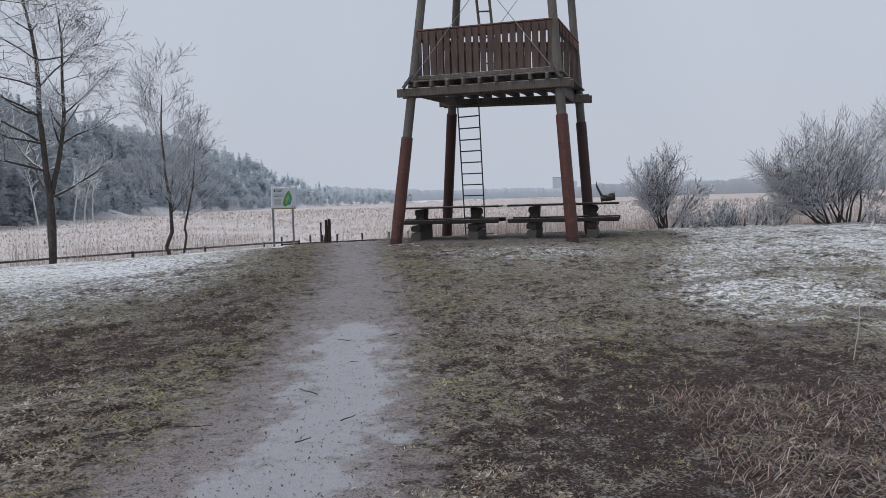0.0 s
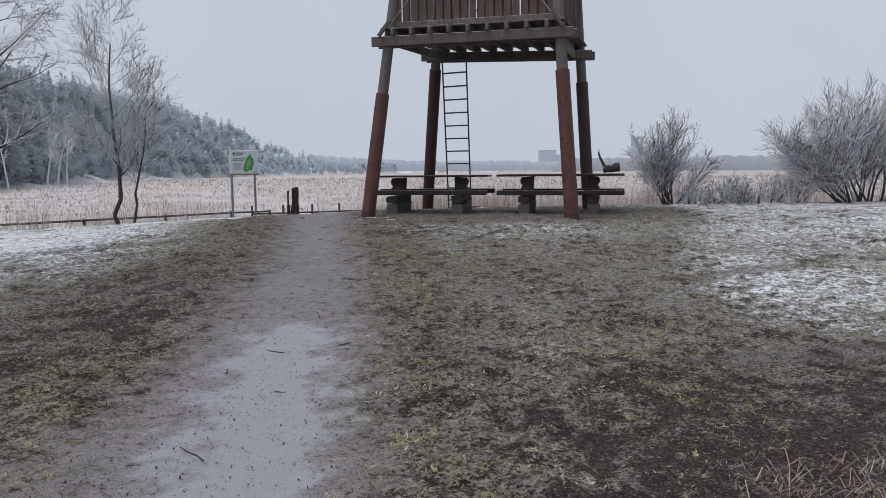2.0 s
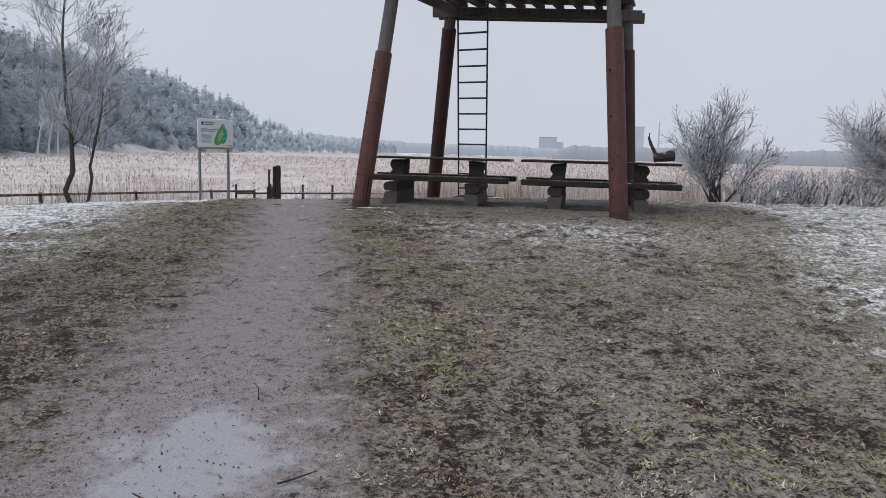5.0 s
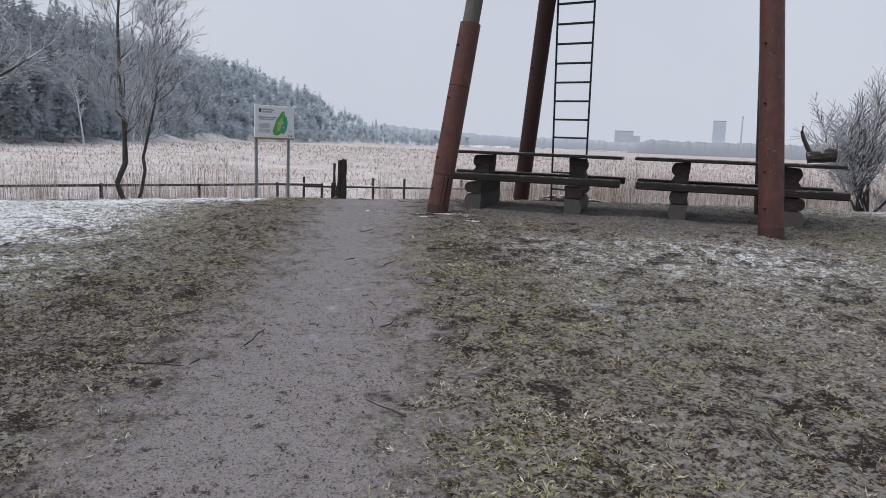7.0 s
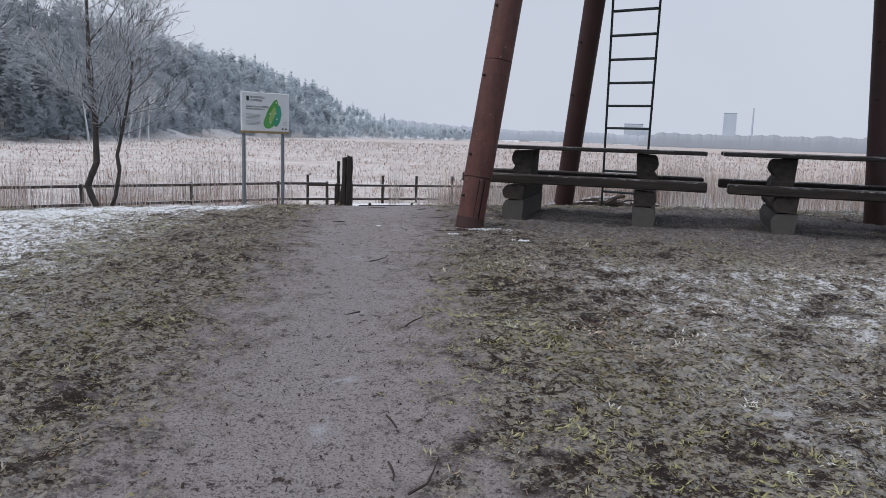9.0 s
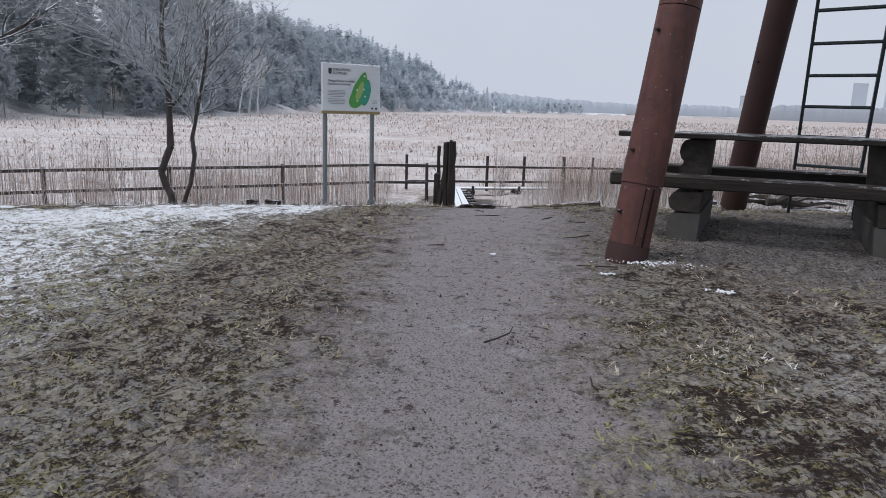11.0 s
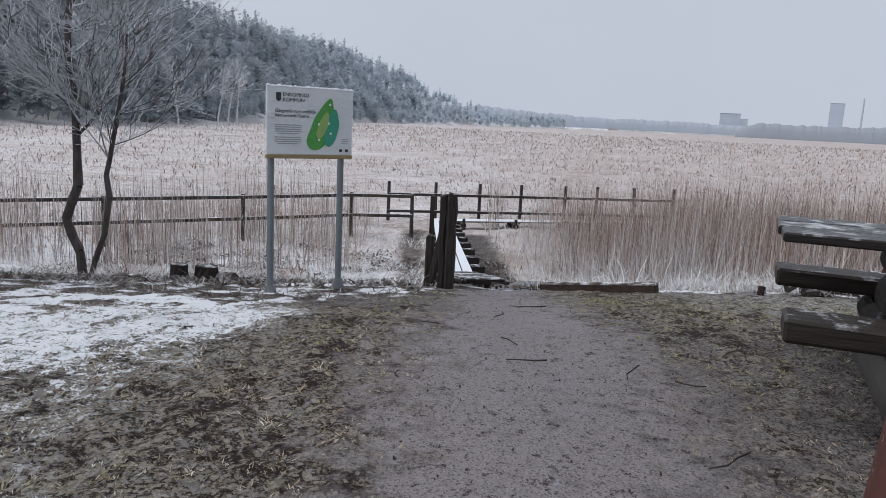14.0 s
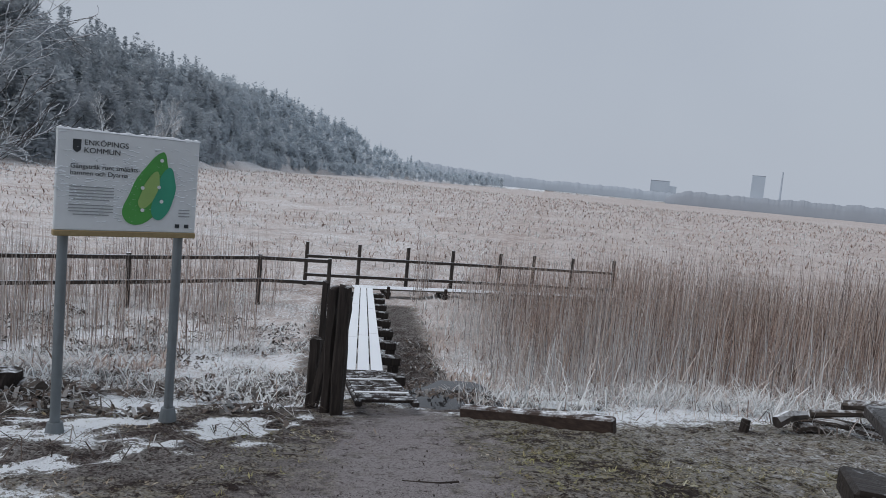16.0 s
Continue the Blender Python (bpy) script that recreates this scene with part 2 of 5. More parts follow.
    rime = n.span(n.math("ADD", snow, n.math("MULTIPLY", n.math("ADD", jitter, n.math("SUBTRACT", leaf, 0.5)), 0.7)), 0.15, 0.5, 0.0, 0.40)
    colour = n.mix(n.math("MULTIPLY", rime, n.math("SUBTRACT", 1.0, bare)), colour, (0.42, 0.42, 0.40))
    jitter = n.math("ADD", jitter, n.math("MULTIPLY", n.math("SUBTRACT", flake, 0.5), 0.45))
    white = n.span(n.math("ADD", snow, n.math("MULTIPLY", jitter, 0.8)), 0.55, 0.75)
    white = n.math("MULTIPLY", white, n.span(snow, 0.14, 0.42))
    colour = n.mix(n.math("MULTIPLY", white, 0.93), colour, SNOW)
    far = n.span(n.math("ADD", marsh, n.math("MULTIPLY", n.math("SUBTRACT", n.noise(0.35, 6, 0.7, world=True, low=0.3, high=0.7), 0.5), 0.9)), 0.55, 1.2)
    colour = n.mix(n.math("MULTIPLY", n.math("MULTIPLY", far, marsh), 0.35), colour, (0.74, 0.70, 0.69))
    wet = n.math("MULTIPLY", bare, n.span(wide, 0, 1, 0.15, 0.4))
    rough = n.math("SUBTRACT", n.math("SUBTRACT", 0.9, wet), n.math("MULTIPLY", frozen, 0.12))
    n.bump(n.math("ADD", n.math("ADD", fine, clod), n.math("SUBTRACT", n.math("MULTIPLY", grit, 0.4), n.math("MULTIPLY", middle, 1.2))), 0.6, 0.0065)
    return n.done(colour, rough)


GROUND = ground_material()


def blade_material(name, tones, frost, spread=0.5):
    n = Nodes(name, 0.8)
    dice = n.where.outputs["Random Per Island"]
    ramp = n.add("ShaderNodeValToRGB")
    ramp.color_ramp.interpolation = "LINEAR"
    while len(ramp.color_ramp.elements) < len(tones):
        ramp.color_ramp.elements.new(0.5)
    for i, tone in enumerate(tones):
        ramp.color_ramp.elements[i].position = i / (len(tones) - 1)
        ramp.color_ramp.elements[i].color = (*tone, 1)
    n.link(dice, ramp.inputs["Fac"])
    cold = n.attr("frost")
    if frost:
        again = n.math("FRACT", n.math("MULTIPLY", dice, 37.0))
        iced = n.span(n.math("ADD", cold, n.math("MULTIPLY", n.math("SUBTRACT", again, 0.5), spread)), 0.2, 0.85)
        return n.done(n.mix(n.math("MULTIPLY", iced, frost), ramp.outputs[0], (0.72, 0.75, 0.76)))
    return n.done(ramp.outputs[0])


def grass_material():
    """Tufts differ in tone from one to the next; moss and dead leaves tint whole patches."""
    n = Nodes("matted_winter_grass", 0.8)
    dice = n.where.outputs["Random Per Island"]
    tone = n.math("ADD", n.math("MULTIPLY", n.attr("tone"), 0.72), n.math("MULTIPLY", dice, 0.28))
    ramp = n.add("ShaderNodeValToRGB")
    stops = ((0.0, (0.05, 0.034, 0.027)), (0.35, (0.15, 0.112, 0.086)), (0.62, (0.31, 0.255, 0.185)), (0.85, (0.50, 0.445, 0.35)), (1.0, (0.62, 0.58, 0.50)))
    while len(ramp.color_ramp.elements) < len(stops):
        ramp.color_ramp.elements.new(0.5)
    for i, (at, c) in enumerate(stops):
        ramp.color_ramp.elements[i].position, ramp.color_ramp.elements[i].color = at, (*c, 1)
    n.link(tone, ramp.inputs["Fac"])
    moss = n.noise(0.6, 4, 0.65, (1.2, 0.8, 1.0), world=True, low=0.45, high=0.58)
    rust = n.noise(0.8, 4, 0.65, world=True, low=0.52, high=0.66)
    colour = n.mix(n.math("MULTIPLY", rust, 0.45), ramp.outputs[0], (0.21, 0.115, 0.085))
    colour = n.mix(n.math("MULTIPLY", moss, n.span(tone, 0.2, 0.7, 0.2, 0.8)), colour, (0.28, 0.29, 0.10))
    again = n.math("FRACT", n.math("MULTIPLY", dice, 37.0))
    iced = n.span(n.math("ADD", n.attr("frost"), n.math("MULTIPLY", n.math("SUBTRACT", again, 0.5), 0.35)), 0.25, 0.8)
    return n.done(n.mix(n.math("MULTIPLY", iced, 0.85), colour, (0.74, 0.78, 0.79)))


GRASS = grass_material()
REED = blade_material("dry_reed", [(0.04, 0.028, 0.023), (0.16, 0.11, 0.09), (0.27, 0.18, 0.145), (0.50, 0.395, 0.33), (0.30, 0.215, 0.175), (0.66, 0.55, 0.47)], 0.85)
STICK = blade_material("dark_sticks", [(0.02, 0.016, 0.014), (0.06, 0.045, 0.038), (0.13, 0.10, 0.08)], 0.8)
TUSSOCK = blade_material("frosted_marsh_grass", [(0.17, 0.115, 0.09), (0.36, 0.265, 0.22), (0.46, 0.37, 0.32), (0.60, 0.52, 0.47)], 0.9)

SNOWY = blade_material("snow_laden_grass", [(0.14, 0.10, 0.085), (0.36, 0.28, 0.24), (0.55, 0.47, 0.42)], 0.97)


def twig_material(name, bark, frost):
    n = Nodes(name, 0.85)
    tone = n.mix(n.noise(30.0, 3, world=True), bark, tuple(c * 2.2 for c in bark))
    patch = n.noise(14.0, 4, 0.7, world=True, low=0.5 - 0.3 * frost, high=0.75 - 0.3 * frost)
    cover = n.math("MULTIPLY", patch, n.up(-0.6, 0.35))
    return n.done(n.mix(n.math("MULTIPLY", cover, 0.9), tone, SNOW))


TWIG = twig_material("frosted_twigs", (0.06, 0.052, 0.05), 0.95)
BUSH_TWIG = twig_material("rimed_bush_twigs", (0.06, 0.046, 0.045), 0.9)
BIRCH = twig_material("pale_birch_bark", (0.25, 0.24, 0.23), 0.9)


def forest_material(name, dark, light, rime):
    """Rime on needles and twigs, thicker on faces that look up; the tones carry painted haze."""
    n = Nodes(name, 0.9)
    tone = n.mix(n.where.outputs["Random Per Island"], dark, light)
    patch = n.noise(0.5, 4, 0.7, world=True, low=0.3, high=0.7)
    cover = n.math("ADD", n.math("MULTIPLY", n.up(-0.2, 0.9), 0.6), n.math("MULTIPLY", patch, 0.4))
    colour = n.mix(n.math("MULTIPLY", cover, rime), tone, (0.56, 0.61, 0.66))
    thin = n.add("ShaderNodeBsdfTranslucent")
    both = n.add("ShaderNodeMixShader")
    both.inputs[0].default_value = 0.5
    n.link(colour, thin.inputs["Color"])
    n.link(n.shader.outputs[0], both.inputs[1])
    n.link(thin.outputs[0], both.inputs[2])
    n.link(both.outputs[0], n.tree.nodes["Material Output"].inputs["Surface"])
    return n.done(colour)


WOOD_BELTS = (  # azimuths, number of trees, tone of the rimed needles, tone of the rimed twigs (both paled for haze), heights
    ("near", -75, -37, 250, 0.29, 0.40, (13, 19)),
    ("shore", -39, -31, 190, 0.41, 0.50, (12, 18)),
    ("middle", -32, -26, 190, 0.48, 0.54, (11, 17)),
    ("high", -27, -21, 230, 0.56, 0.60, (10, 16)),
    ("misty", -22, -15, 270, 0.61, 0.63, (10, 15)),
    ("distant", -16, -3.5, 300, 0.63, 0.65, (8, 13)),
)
# Distance haze is painted into these colours: each farther belt is paler.
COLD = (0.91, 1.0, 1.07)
FOREST = [forest_material("hazed_rimed_pines_" + b[0], tuple(c * b[4] * 0.92 for c in COLD), tuple(c * b[4] * 1.07 for c in COLD), 0.22) for b in WOOD_BELTS]
FOREST_BARE = [forest_material("hazed_rimed_birches_" + b[0], tuple(c * b[5] * 0.94 for c in COLD), tuple(c * b[5] * 1.06 for c in COLD), 0.25) for b in WOOD_BELTS]


# ---- mesh tools ----
def part(name, bm, material, parent=None, label=""):
    """Links a bmesh as one mesh object under a thing or a part."""
    me = bpy.data.meshes.new(name)
    bm.to_mesh(me)
    bm.free()
    me.materials.append(material)
    ob = new(name, me)
    ob.parent = parent
    if label:
        tagged(ob, label)
    return ob


def thing(name, at, label, category, group="", kind=""):
    ob = new(name)
    ob.empty_display_size = 0.2
    ob.matrix_world = at if isinstance(at, Matrix) else Matrix.Translation(at)
    return tagged(ob, label, category, group, kind)


def smooth(ob):
    for p in ob.data.polygons:
        p.use_smooth = True
    ob.data.set_sharp_from_angle(angle=radians(40))
    return ob


def sheet(name, verts, faces, material, attrs=None, parent=None, shade=False):
    """A mesh from numpy arrays: verts n x 3, faces m x 3 or m x 4, point attributes by name."""
    verts, faces = np.asarray(verts, np.float32), np.asarray(faces, np.int32)
    me = bpy.data.meshes.new(name)
    count, k = faces.shape
    me.vertices.add(len(verts))
    me.vertices.foreach_set("co", verts.ravel())
    me.loops.add(count * k)
    me.loops.foreach_set("vertex_index", faces.ravel())
    me.polygons.add(count)
    me.polygons.foreach_set("loop_start", np.arange(0, count * k, k, dtype=np.int32))
    me.polygons.foreach_set("use_smooth", np.full(count, shade))
    me.update(calc_edges=True)
    for key, values in (attrs or {}).items():
        layer = me.attributes.new(key, "FLOAT", "POINT")
        layer.data.foreach_set("value", np.asarray(values, np.float32))
    me.materials.append(material)
    ob = new(name, me)
    ob.parent = parent
    return ob


def box(bm, size, at=(0, 0, 0), turn=None, bevel=0.0):
    """Adds a box to bm, centred at the place, with bevelled edges and a turn (a matrix)."""
    m = Matrix.Translation(at) @ (turn or Matrix()) @ Matrix.Diagonal((*size, 1))
    made = bmesh.ops.create_cube(bm, size=1, matrix=m)
    if bevel:
        edges = list({e for v in made["verts"] for e in v.link_edges})
        bmesh.ops.bevel(bm, geom=edges, offset=bevel, segments=1, affect="EDGES")


def beam(bm, a, b, wide, high, bevel=0.008, roll=0.0):
    """A squared timber from a to b."""
    a, b = Vector(a), Vector(b)
    d = b - a
    turn = d.to_track_quat("X", "Z").to_matrix().to_4x4() @ Matrix.Rotation(roll, 4, "X")
    box(bm, (d.length, wide, high), (a + b) / 2, turn, bevel)


def pole(bm, a, b, r0, r1, sides=14, rings=1, wobble=0.0, seed=1):
    """A round tapered pole from a to b."""
    a, b = Vector(a), Vector(b)
    d = b - a
    turn = d.to_track_quat("Z", "Y").to_matrix()
    rnd = random.Random(seed)
    loops = []
    for k in range(rings + 1):
        f = k / rings
        c = a + d * f
        r = r0 + (r1 - r0) * f
        loops.append([bm.verts.new(c + turn @ Vector((math.cos(2 * math.pi * i / sides), math.sin(2 * math.pi * i / sides), 0)) * r * (1 + wobble * rnd.uniform(-1, 1))) for i in range(sides)])
    for l0, l1 in zip(loops, loops[1:]):
        for i in range(sides):
            bm.faces.new((l0[i], l0[(i + 1) % sides], l1[(i + 1) % sides], l1[i]))
    bm.faces.new(list(reversed(loops[0])))
    bm.faces.new(loops[-1])


def prisms(segs, sides=3):
    """Verts and faces of thin prisms, one for each segment (p0, p1, r0, r1)."""
    segs = np.asarray(segs, float)
    p0, p1, r0, r1 = segs[:, :3], segs[:, 3:6], segs[:, 6], segs[:, 7]
    d = p1 - p0
    d /= np.linalg.norm(d, axis=1, keepdims=True) + 1e-9
    ref = np.where(np.abs(d[:, 2:3]) > 0.9, [[1.0, 0, 0]], [[0, 0, 1.0]])
    u = np.cross(d, ref)
    u /= np.linalg.norm(u, axis=1, keepdims=True) + 1e-9
    v = np.cross(d, u)
    rings = []
    for p, r in ((p0, r0), (p1, r1)):
        for i in range(sides):
            a = 2 * math.pi * i / sides
            rings.append(p + (u * math.cos(a) + v * math.sin(a)) * r[:, None])
    verts = np.stack(rings, 1).reshape(-1, 3)
    quad = np.array([[i, (i + 1) % sides, sides + (i + 1) % sides, sides + i] for i in range(sides)])
    faces = (np.arange(len(segs))[:, None, None] * 2 * sides + quad[None]).reshape(-1, 4)
    return verts, faces


def lattice(ix, iy, seed):
    h = (ix * 374761393 + iy * 668265263 + seed * 974634777) & 0xFFFFFFFF
    h = ((h ^ (h >> 13)) * 1274126177) & 0xFFFFFFFF
    return ((h ^ (h >> 16)) & 0xFFFF) / 65535.0


def value_noise(x, y, scale, seed=0, octaves=3):
    """Smooth noise from 0 to 1 at places x, y."""
    out, total, amp = 0.0, 0.0, 1.0
    for o in range(octaves):
        gx, gy = np.asarray(x) * scale * 2**o, np.asarray(y) * scale * 2**o
        ix, iy = np.floor(gx).astype(np.int64), np.floor(gy).astype(np.int64)
        fx, fy = gx - ix, gy - iy
        fx, fy = fx * fx * (3 - 2 * fx), fy * fy * (3 - 2 * fy)
        a, b = lattice(ix, iy, seed + o), lattice(ix + 1, iy, seed + o)
        c, d = lattice(ix, iy + 1, seed + o), lattice(ix + 1, iy + 1, seed + o)
        out = out + amp * ((a * (1 - fx) + b * fx) * (1 - fy) + (c * (1 - fx) + d * fx) * fy)
        total, amp = total + amp, amp * 0.5
    return out / total


# ---- the lie of the land ----
MARSH = -1.22
LAND_Y = [-60, -6, 0, 4, 7, 8.5, 11, 13, 14.5, 16, 18, 20, 21.2, 22, 23, 25, 27.5, 30]
LAND_Z = [0.6, 0.35, 0.2, 0.1, 0.08, 0.12, 0.29, 0.40, 0.5, 0.62, 0.66, 0.62, 0.48, 0.36, 0.2, -0.25, -0.9, MARSH]
EDGE_AZ = [-100, -60, -45, -38, -30, -25, -20, -12, -6, 0, 10, 25, 60]
EDGE_R = [70, 85, 100, 115, 170, 240, 330, 450, 600, 760, 900, 900, 900]
HILL_AZ = [-100, -45, -38, -30, -25, -21, -16, -12, -8, 60]
HILL_Z = [22, 19, 18, 20, 24, 27, 21, 9, 2, 0]


def land(x, y):
    """Height of the ground."""
    x, y = np.asarray(x, float), np.asarray(y, float)
    shift = np.interp(x, [-60, -30, -12, -6, -2.5, 0, 4, 8, 12, 30, 80], [9, 6, 1.5, 0.5, 0, -0.9, -1.9, -2.6, -3, -4, -8])
    z = np.interp(y + shift * np.clip((y - 14) / 8, 0, 1), LAND_Y, LAND_Z)
    z = z - 0.047 * np.clip(-2.5 - x, 0, 12) * np.clip((y - 12) / 6, 0, 1) * np.clip((z - MARSH), 0, 1)
    az, r = np.degrees(np.arctan2(x + 2, np.abs(y - 17) + (y < 17) * 1e-3)), np.hypot(x + 2, y - 17)
    rise = np.clip((r - np.interp(az, EDGE_AZ, EDGE_R) - 5) / 70, 0, 1)
    z = z + rise * rise * (3 - 2 * rise) * np.interp(az, HILL_AZ, HILL_Z) * (y > 17)
    return z


LEFT_Y = [-10, 4.3, 6.4, 8.5, 12.2, 13.5, 15.4, 17.5, 19, 21, 22.7, 23.6]
LEFT_X = [-1.9, -1.8, -1.7, -1.76, -2.05, -2.15, -2.43, -2.85, -3.2, -3.35, -3.5, -3.5]
RIGHT_X = [0.1, 0.0, -0.1, -0.31, -0.75, -1.0, -1.35, -1.5, -1.5, -2.3, -2.8, -2.95]


def covers(x, y):
    """How much of the ground is path, snow, ice, marsh and worn mud."""
    left, right = np.interp(y, LEFT_Y, LEFT_X), np.interp(y, LEFT_Y, RIGHT_X)
    inside = np.minimum(x - left, right - x)
    path = np.clip(inside / 1.1 + 0.55, 0, 1) * (y < 23.7)
    z = land(x, y)
    marsh = np.clip((0.02 - z) / 0.5, 0, 1) * (y > 15)
    tower = np.clip(1.5 - np.hypot((x - 1.6) / 3.2, (y - 18.9) / 2.1), 0, 1)
    n1 = value_noise(x, y, 0.45, 3)
    right_snow = 0.8 * np.clip((x - np.interp(y, [0, 6, 9, 11, 13, 15, 17, 20], [3.4, 3.2, 2.3, 2.2, 2.6, 3.2, 4.6, 5.0])) / 2.6, 0, 0.62)
    right_snow = 0.84 * right_snow + 0.10 * np.clip((x - 4) / 3, 0, 1) * np.clip((y - 10) / 4, 0, 1)
    reach = np.interp(x, [-12, -6.3, -4.4, -3.8], [2.3, 1.7, 0.9, 0.6])
    line = np.interp(x, [-12, -6.3, -5, -4.4, -3.8], [16.6, 18.7, 19.2, 19.95, 20.5])
    band = np.clip(1.25 - np.abs(y - line) / reach, 0, 1) * np.clip((-3.7 - x) / 0.7, 0, 1)
    left_snow = np.clip((-3.6 - x) / 5, 0, 0.5) * np.clip((y - 8) / 6, 0, 1)
    bank = np.clip((0.36 - z) / 0.25, 0, 0.98) * (y > 19) * (1 - 0.75 * np.clip((y - 27) / 8, 0, 1))
    bank = bank - 0.95 * np.clip(value_noise(x, y, 1.1, 17) - 0.38, 0, 1) * (y > 21.5)
    bog = np.clip((-0.5 - z) / 0.4, 0, 1) * (y > 15)
    open_snow = np.interp(x / np.maximum(y - 15, 5), [-1.2, -0.3, 0.1, 0.5], [0.45, 0.38, 0.25, 0.18])
    front = 0.30 * np.clip((x + 0.2) / 1.5, 0, 1) * np.clip((y - 11.5) / 3.5, 0, 1)
    snow = np.maximum.reduce([right_snow, front, 0.8 * band, left_snow + 0.2]) * (1 - bog) + open_snow * bog
    snow = np.maximum(snow, bank) + 0.30 * (n1 - 0.5)
    snow = snow - 0.9 * path - 0.5 * tower - 0.5 * np.clip(0.5 - np.abs(inside + 0.6) * 0.6, 0, 1)
    bare = np.clip(1.3 - np.hypot((x + 4.7) / 1.7, (y - 20.95) / 0.75), 0, 1)
    snow = snow - 0.55 * bare
    mud = np.maximum(tower, 0.9 * bare)
    mud = np.maximum(mud, 0.8 * np.clip(1.3 - np.hypot((x + 7.5) / 3.5, (y - 21.2) / 0.8), 0, 1))
    for cx, cy, a, ln, w in ((4.2, 11.6, 0.45, 1.6, 0.22), (5.2, 9.2, -0.3, 1.4, 0.35), (6.8, 12.3, 0.1, 0.7, 0.25), (3.4, 8.3, 0.2, 1.8, 0.3), (-5.5, 13.8, 0.5, 2.2, 0.3), (-3.6, 10.6, 0.3, 1.6, 0.3)):
        du, dv = (x - cx) * math.cos(a) + (y - cy) * math.sin(a), (y - cy) * math.cos(a) - (x - cx) * math.sin(a)
        worn = np.clip(1.4 - np.hypot(du / ln, dv / w), 0, 1)
        snow, mud = snow - 0.22 * worn, np.maximum(mud, 0.6 * worn)
    walk_x = -4.13 - 0.255 * (y - 25.35)
    ditch = np.clip(1.4 - np.abs(x - walk_x - 0.95 - 0.3 * (n1 - 0.5)) / 0.42, 0, 1) * (y > 23.6) * (y < 35)
    ditch = np.maximum(ditch, 0.6 * np.clip(1.3 - np.abs(x - walk_x + 0.75 + 0.5 * (n1 - 0.5)) / 0.35, 0, 1) * (y > 23.4) * (y < 35))
    mud = np.maximum(mud, ditch)
    core = ditch
    soil = np.clip(1.5 - np.hypot((x - 3.0) / 2.4, (y - 4.9) / 2.9) + 0.6 * (n1 - 0.5), 0, 0.9)
    soil = np.maximum(soil, np.clip(1.2 - np.hypot((x + 3.1) / 0.9, (y - 9.8) / 3.0) + 0.6 * (n1 - 0.5), 0, 0.5))
    soil = np.maximum(soil, np.clip(1.2 - np.hypot((x + 4.6) / 1.2, (y - 7.4) / 2.0) + 0.6 * (n1 - 0.5), 0, 0.5)) * (1 - path)
    ditch, snow = np.maximum(ditch, soil), snow - 0.45 * soil
    snow = snow - 0.5 * ditch
    marsh = marsh * (1 - ditch)
    wet = np.clip((y - line - 0.5) / 0.5, 0, 1) * np.clip((25.6 - y) / 1.2, 0, 1) * np.clip((-3.4 - x) / 0.5, 0, 1)
    wet = np.maximum(wet, np.clip((y - 23.5) / 0.4, 0, 1) * np.clip((26.4 - y) / 1.4, 0, 1) * np.clip(1.6 - np.abs(x + 2.6) / 1.0, 0, 1))
    wet = np.maximum(wet, np.clip(1.2 * ditch, 0, 1) * (y > 23.5))
    crust = np.clip((0.6 * value_noise(x, y, 2.4, 81, 3) + 0.4 * value_noise(x, y, 7.0, 82, 2) - 0.53) * 9.0 + 0.5, 0, 1.0)
    snow = (snow * (1 - wet) + wet * crust) * (1 - 0.85 * np.clip(1.3 * core, 0, 1))
    ditch, marsh = np.maximum(ditch, 0.75 * wet), marsh * (1 - 0.8 * wet)
    mid = (left + right) / 2 + 0.12 + 0.35 * (value_noise(x, y, 0.5, 9) - 0.5)
    ice = np.clip(1.22 - np.abs(x - mid) / 0.70, 0, 1) * np.clip((10.4 - y) / 1.5, 0, 1) * np.clip(0.85 + 0.5 * n1, 0, 1)
    ice = np.maximum(ice, 0.26 * np.clip(1.0 - np.abs(x - mid) / 0.5, 0, 1) * (y < 18))
    return path, np.clip(snow, 0, 1), ice, marsh, mud, ditch


def gaps(x, y):
    """Where the turf is broken open and the dark soil shows."""
    g = 0.3 * value_noise(x, y, 3.6, 71, 3) + 0.5 * value_noise(x, y, 8.5, 73, 2) + 0.2 * value_noise(x, y, 0.8, 72, 2)
    near = np.clip(1.3 - np.hypot((x - 2.7) / 3.0, (y - 5.6) / 3.4), 0, 1) + np.clip((-1.6 - x) / 1.5, 0, 1) * np.clip((13 - y) / 5, 0, 1)
    return np.clip((g - 0.585 + 0.11 * np.clip(near, 0, 1)) * 6.0 + 0.35, 0, 1)


def grow(a, b, first, factor):
    out, step = [], first
    while a < b:
        a += step
        step *= factor
        out.append(a)
    return out


def relief(x, y):
    """Small unevenness of the trodden turf."""
    crumb = value_noise(x, y, 13.0, 61, 2)
    return (value_noise(x, y, 1.6, 5) - 0.5) * 0.07 + (value_noise(x, y, 5.0, 6, 2) - 0.5) * 0.06 + (np.abs(crumb - 0.5) * 2 - 0.3) * 0.035


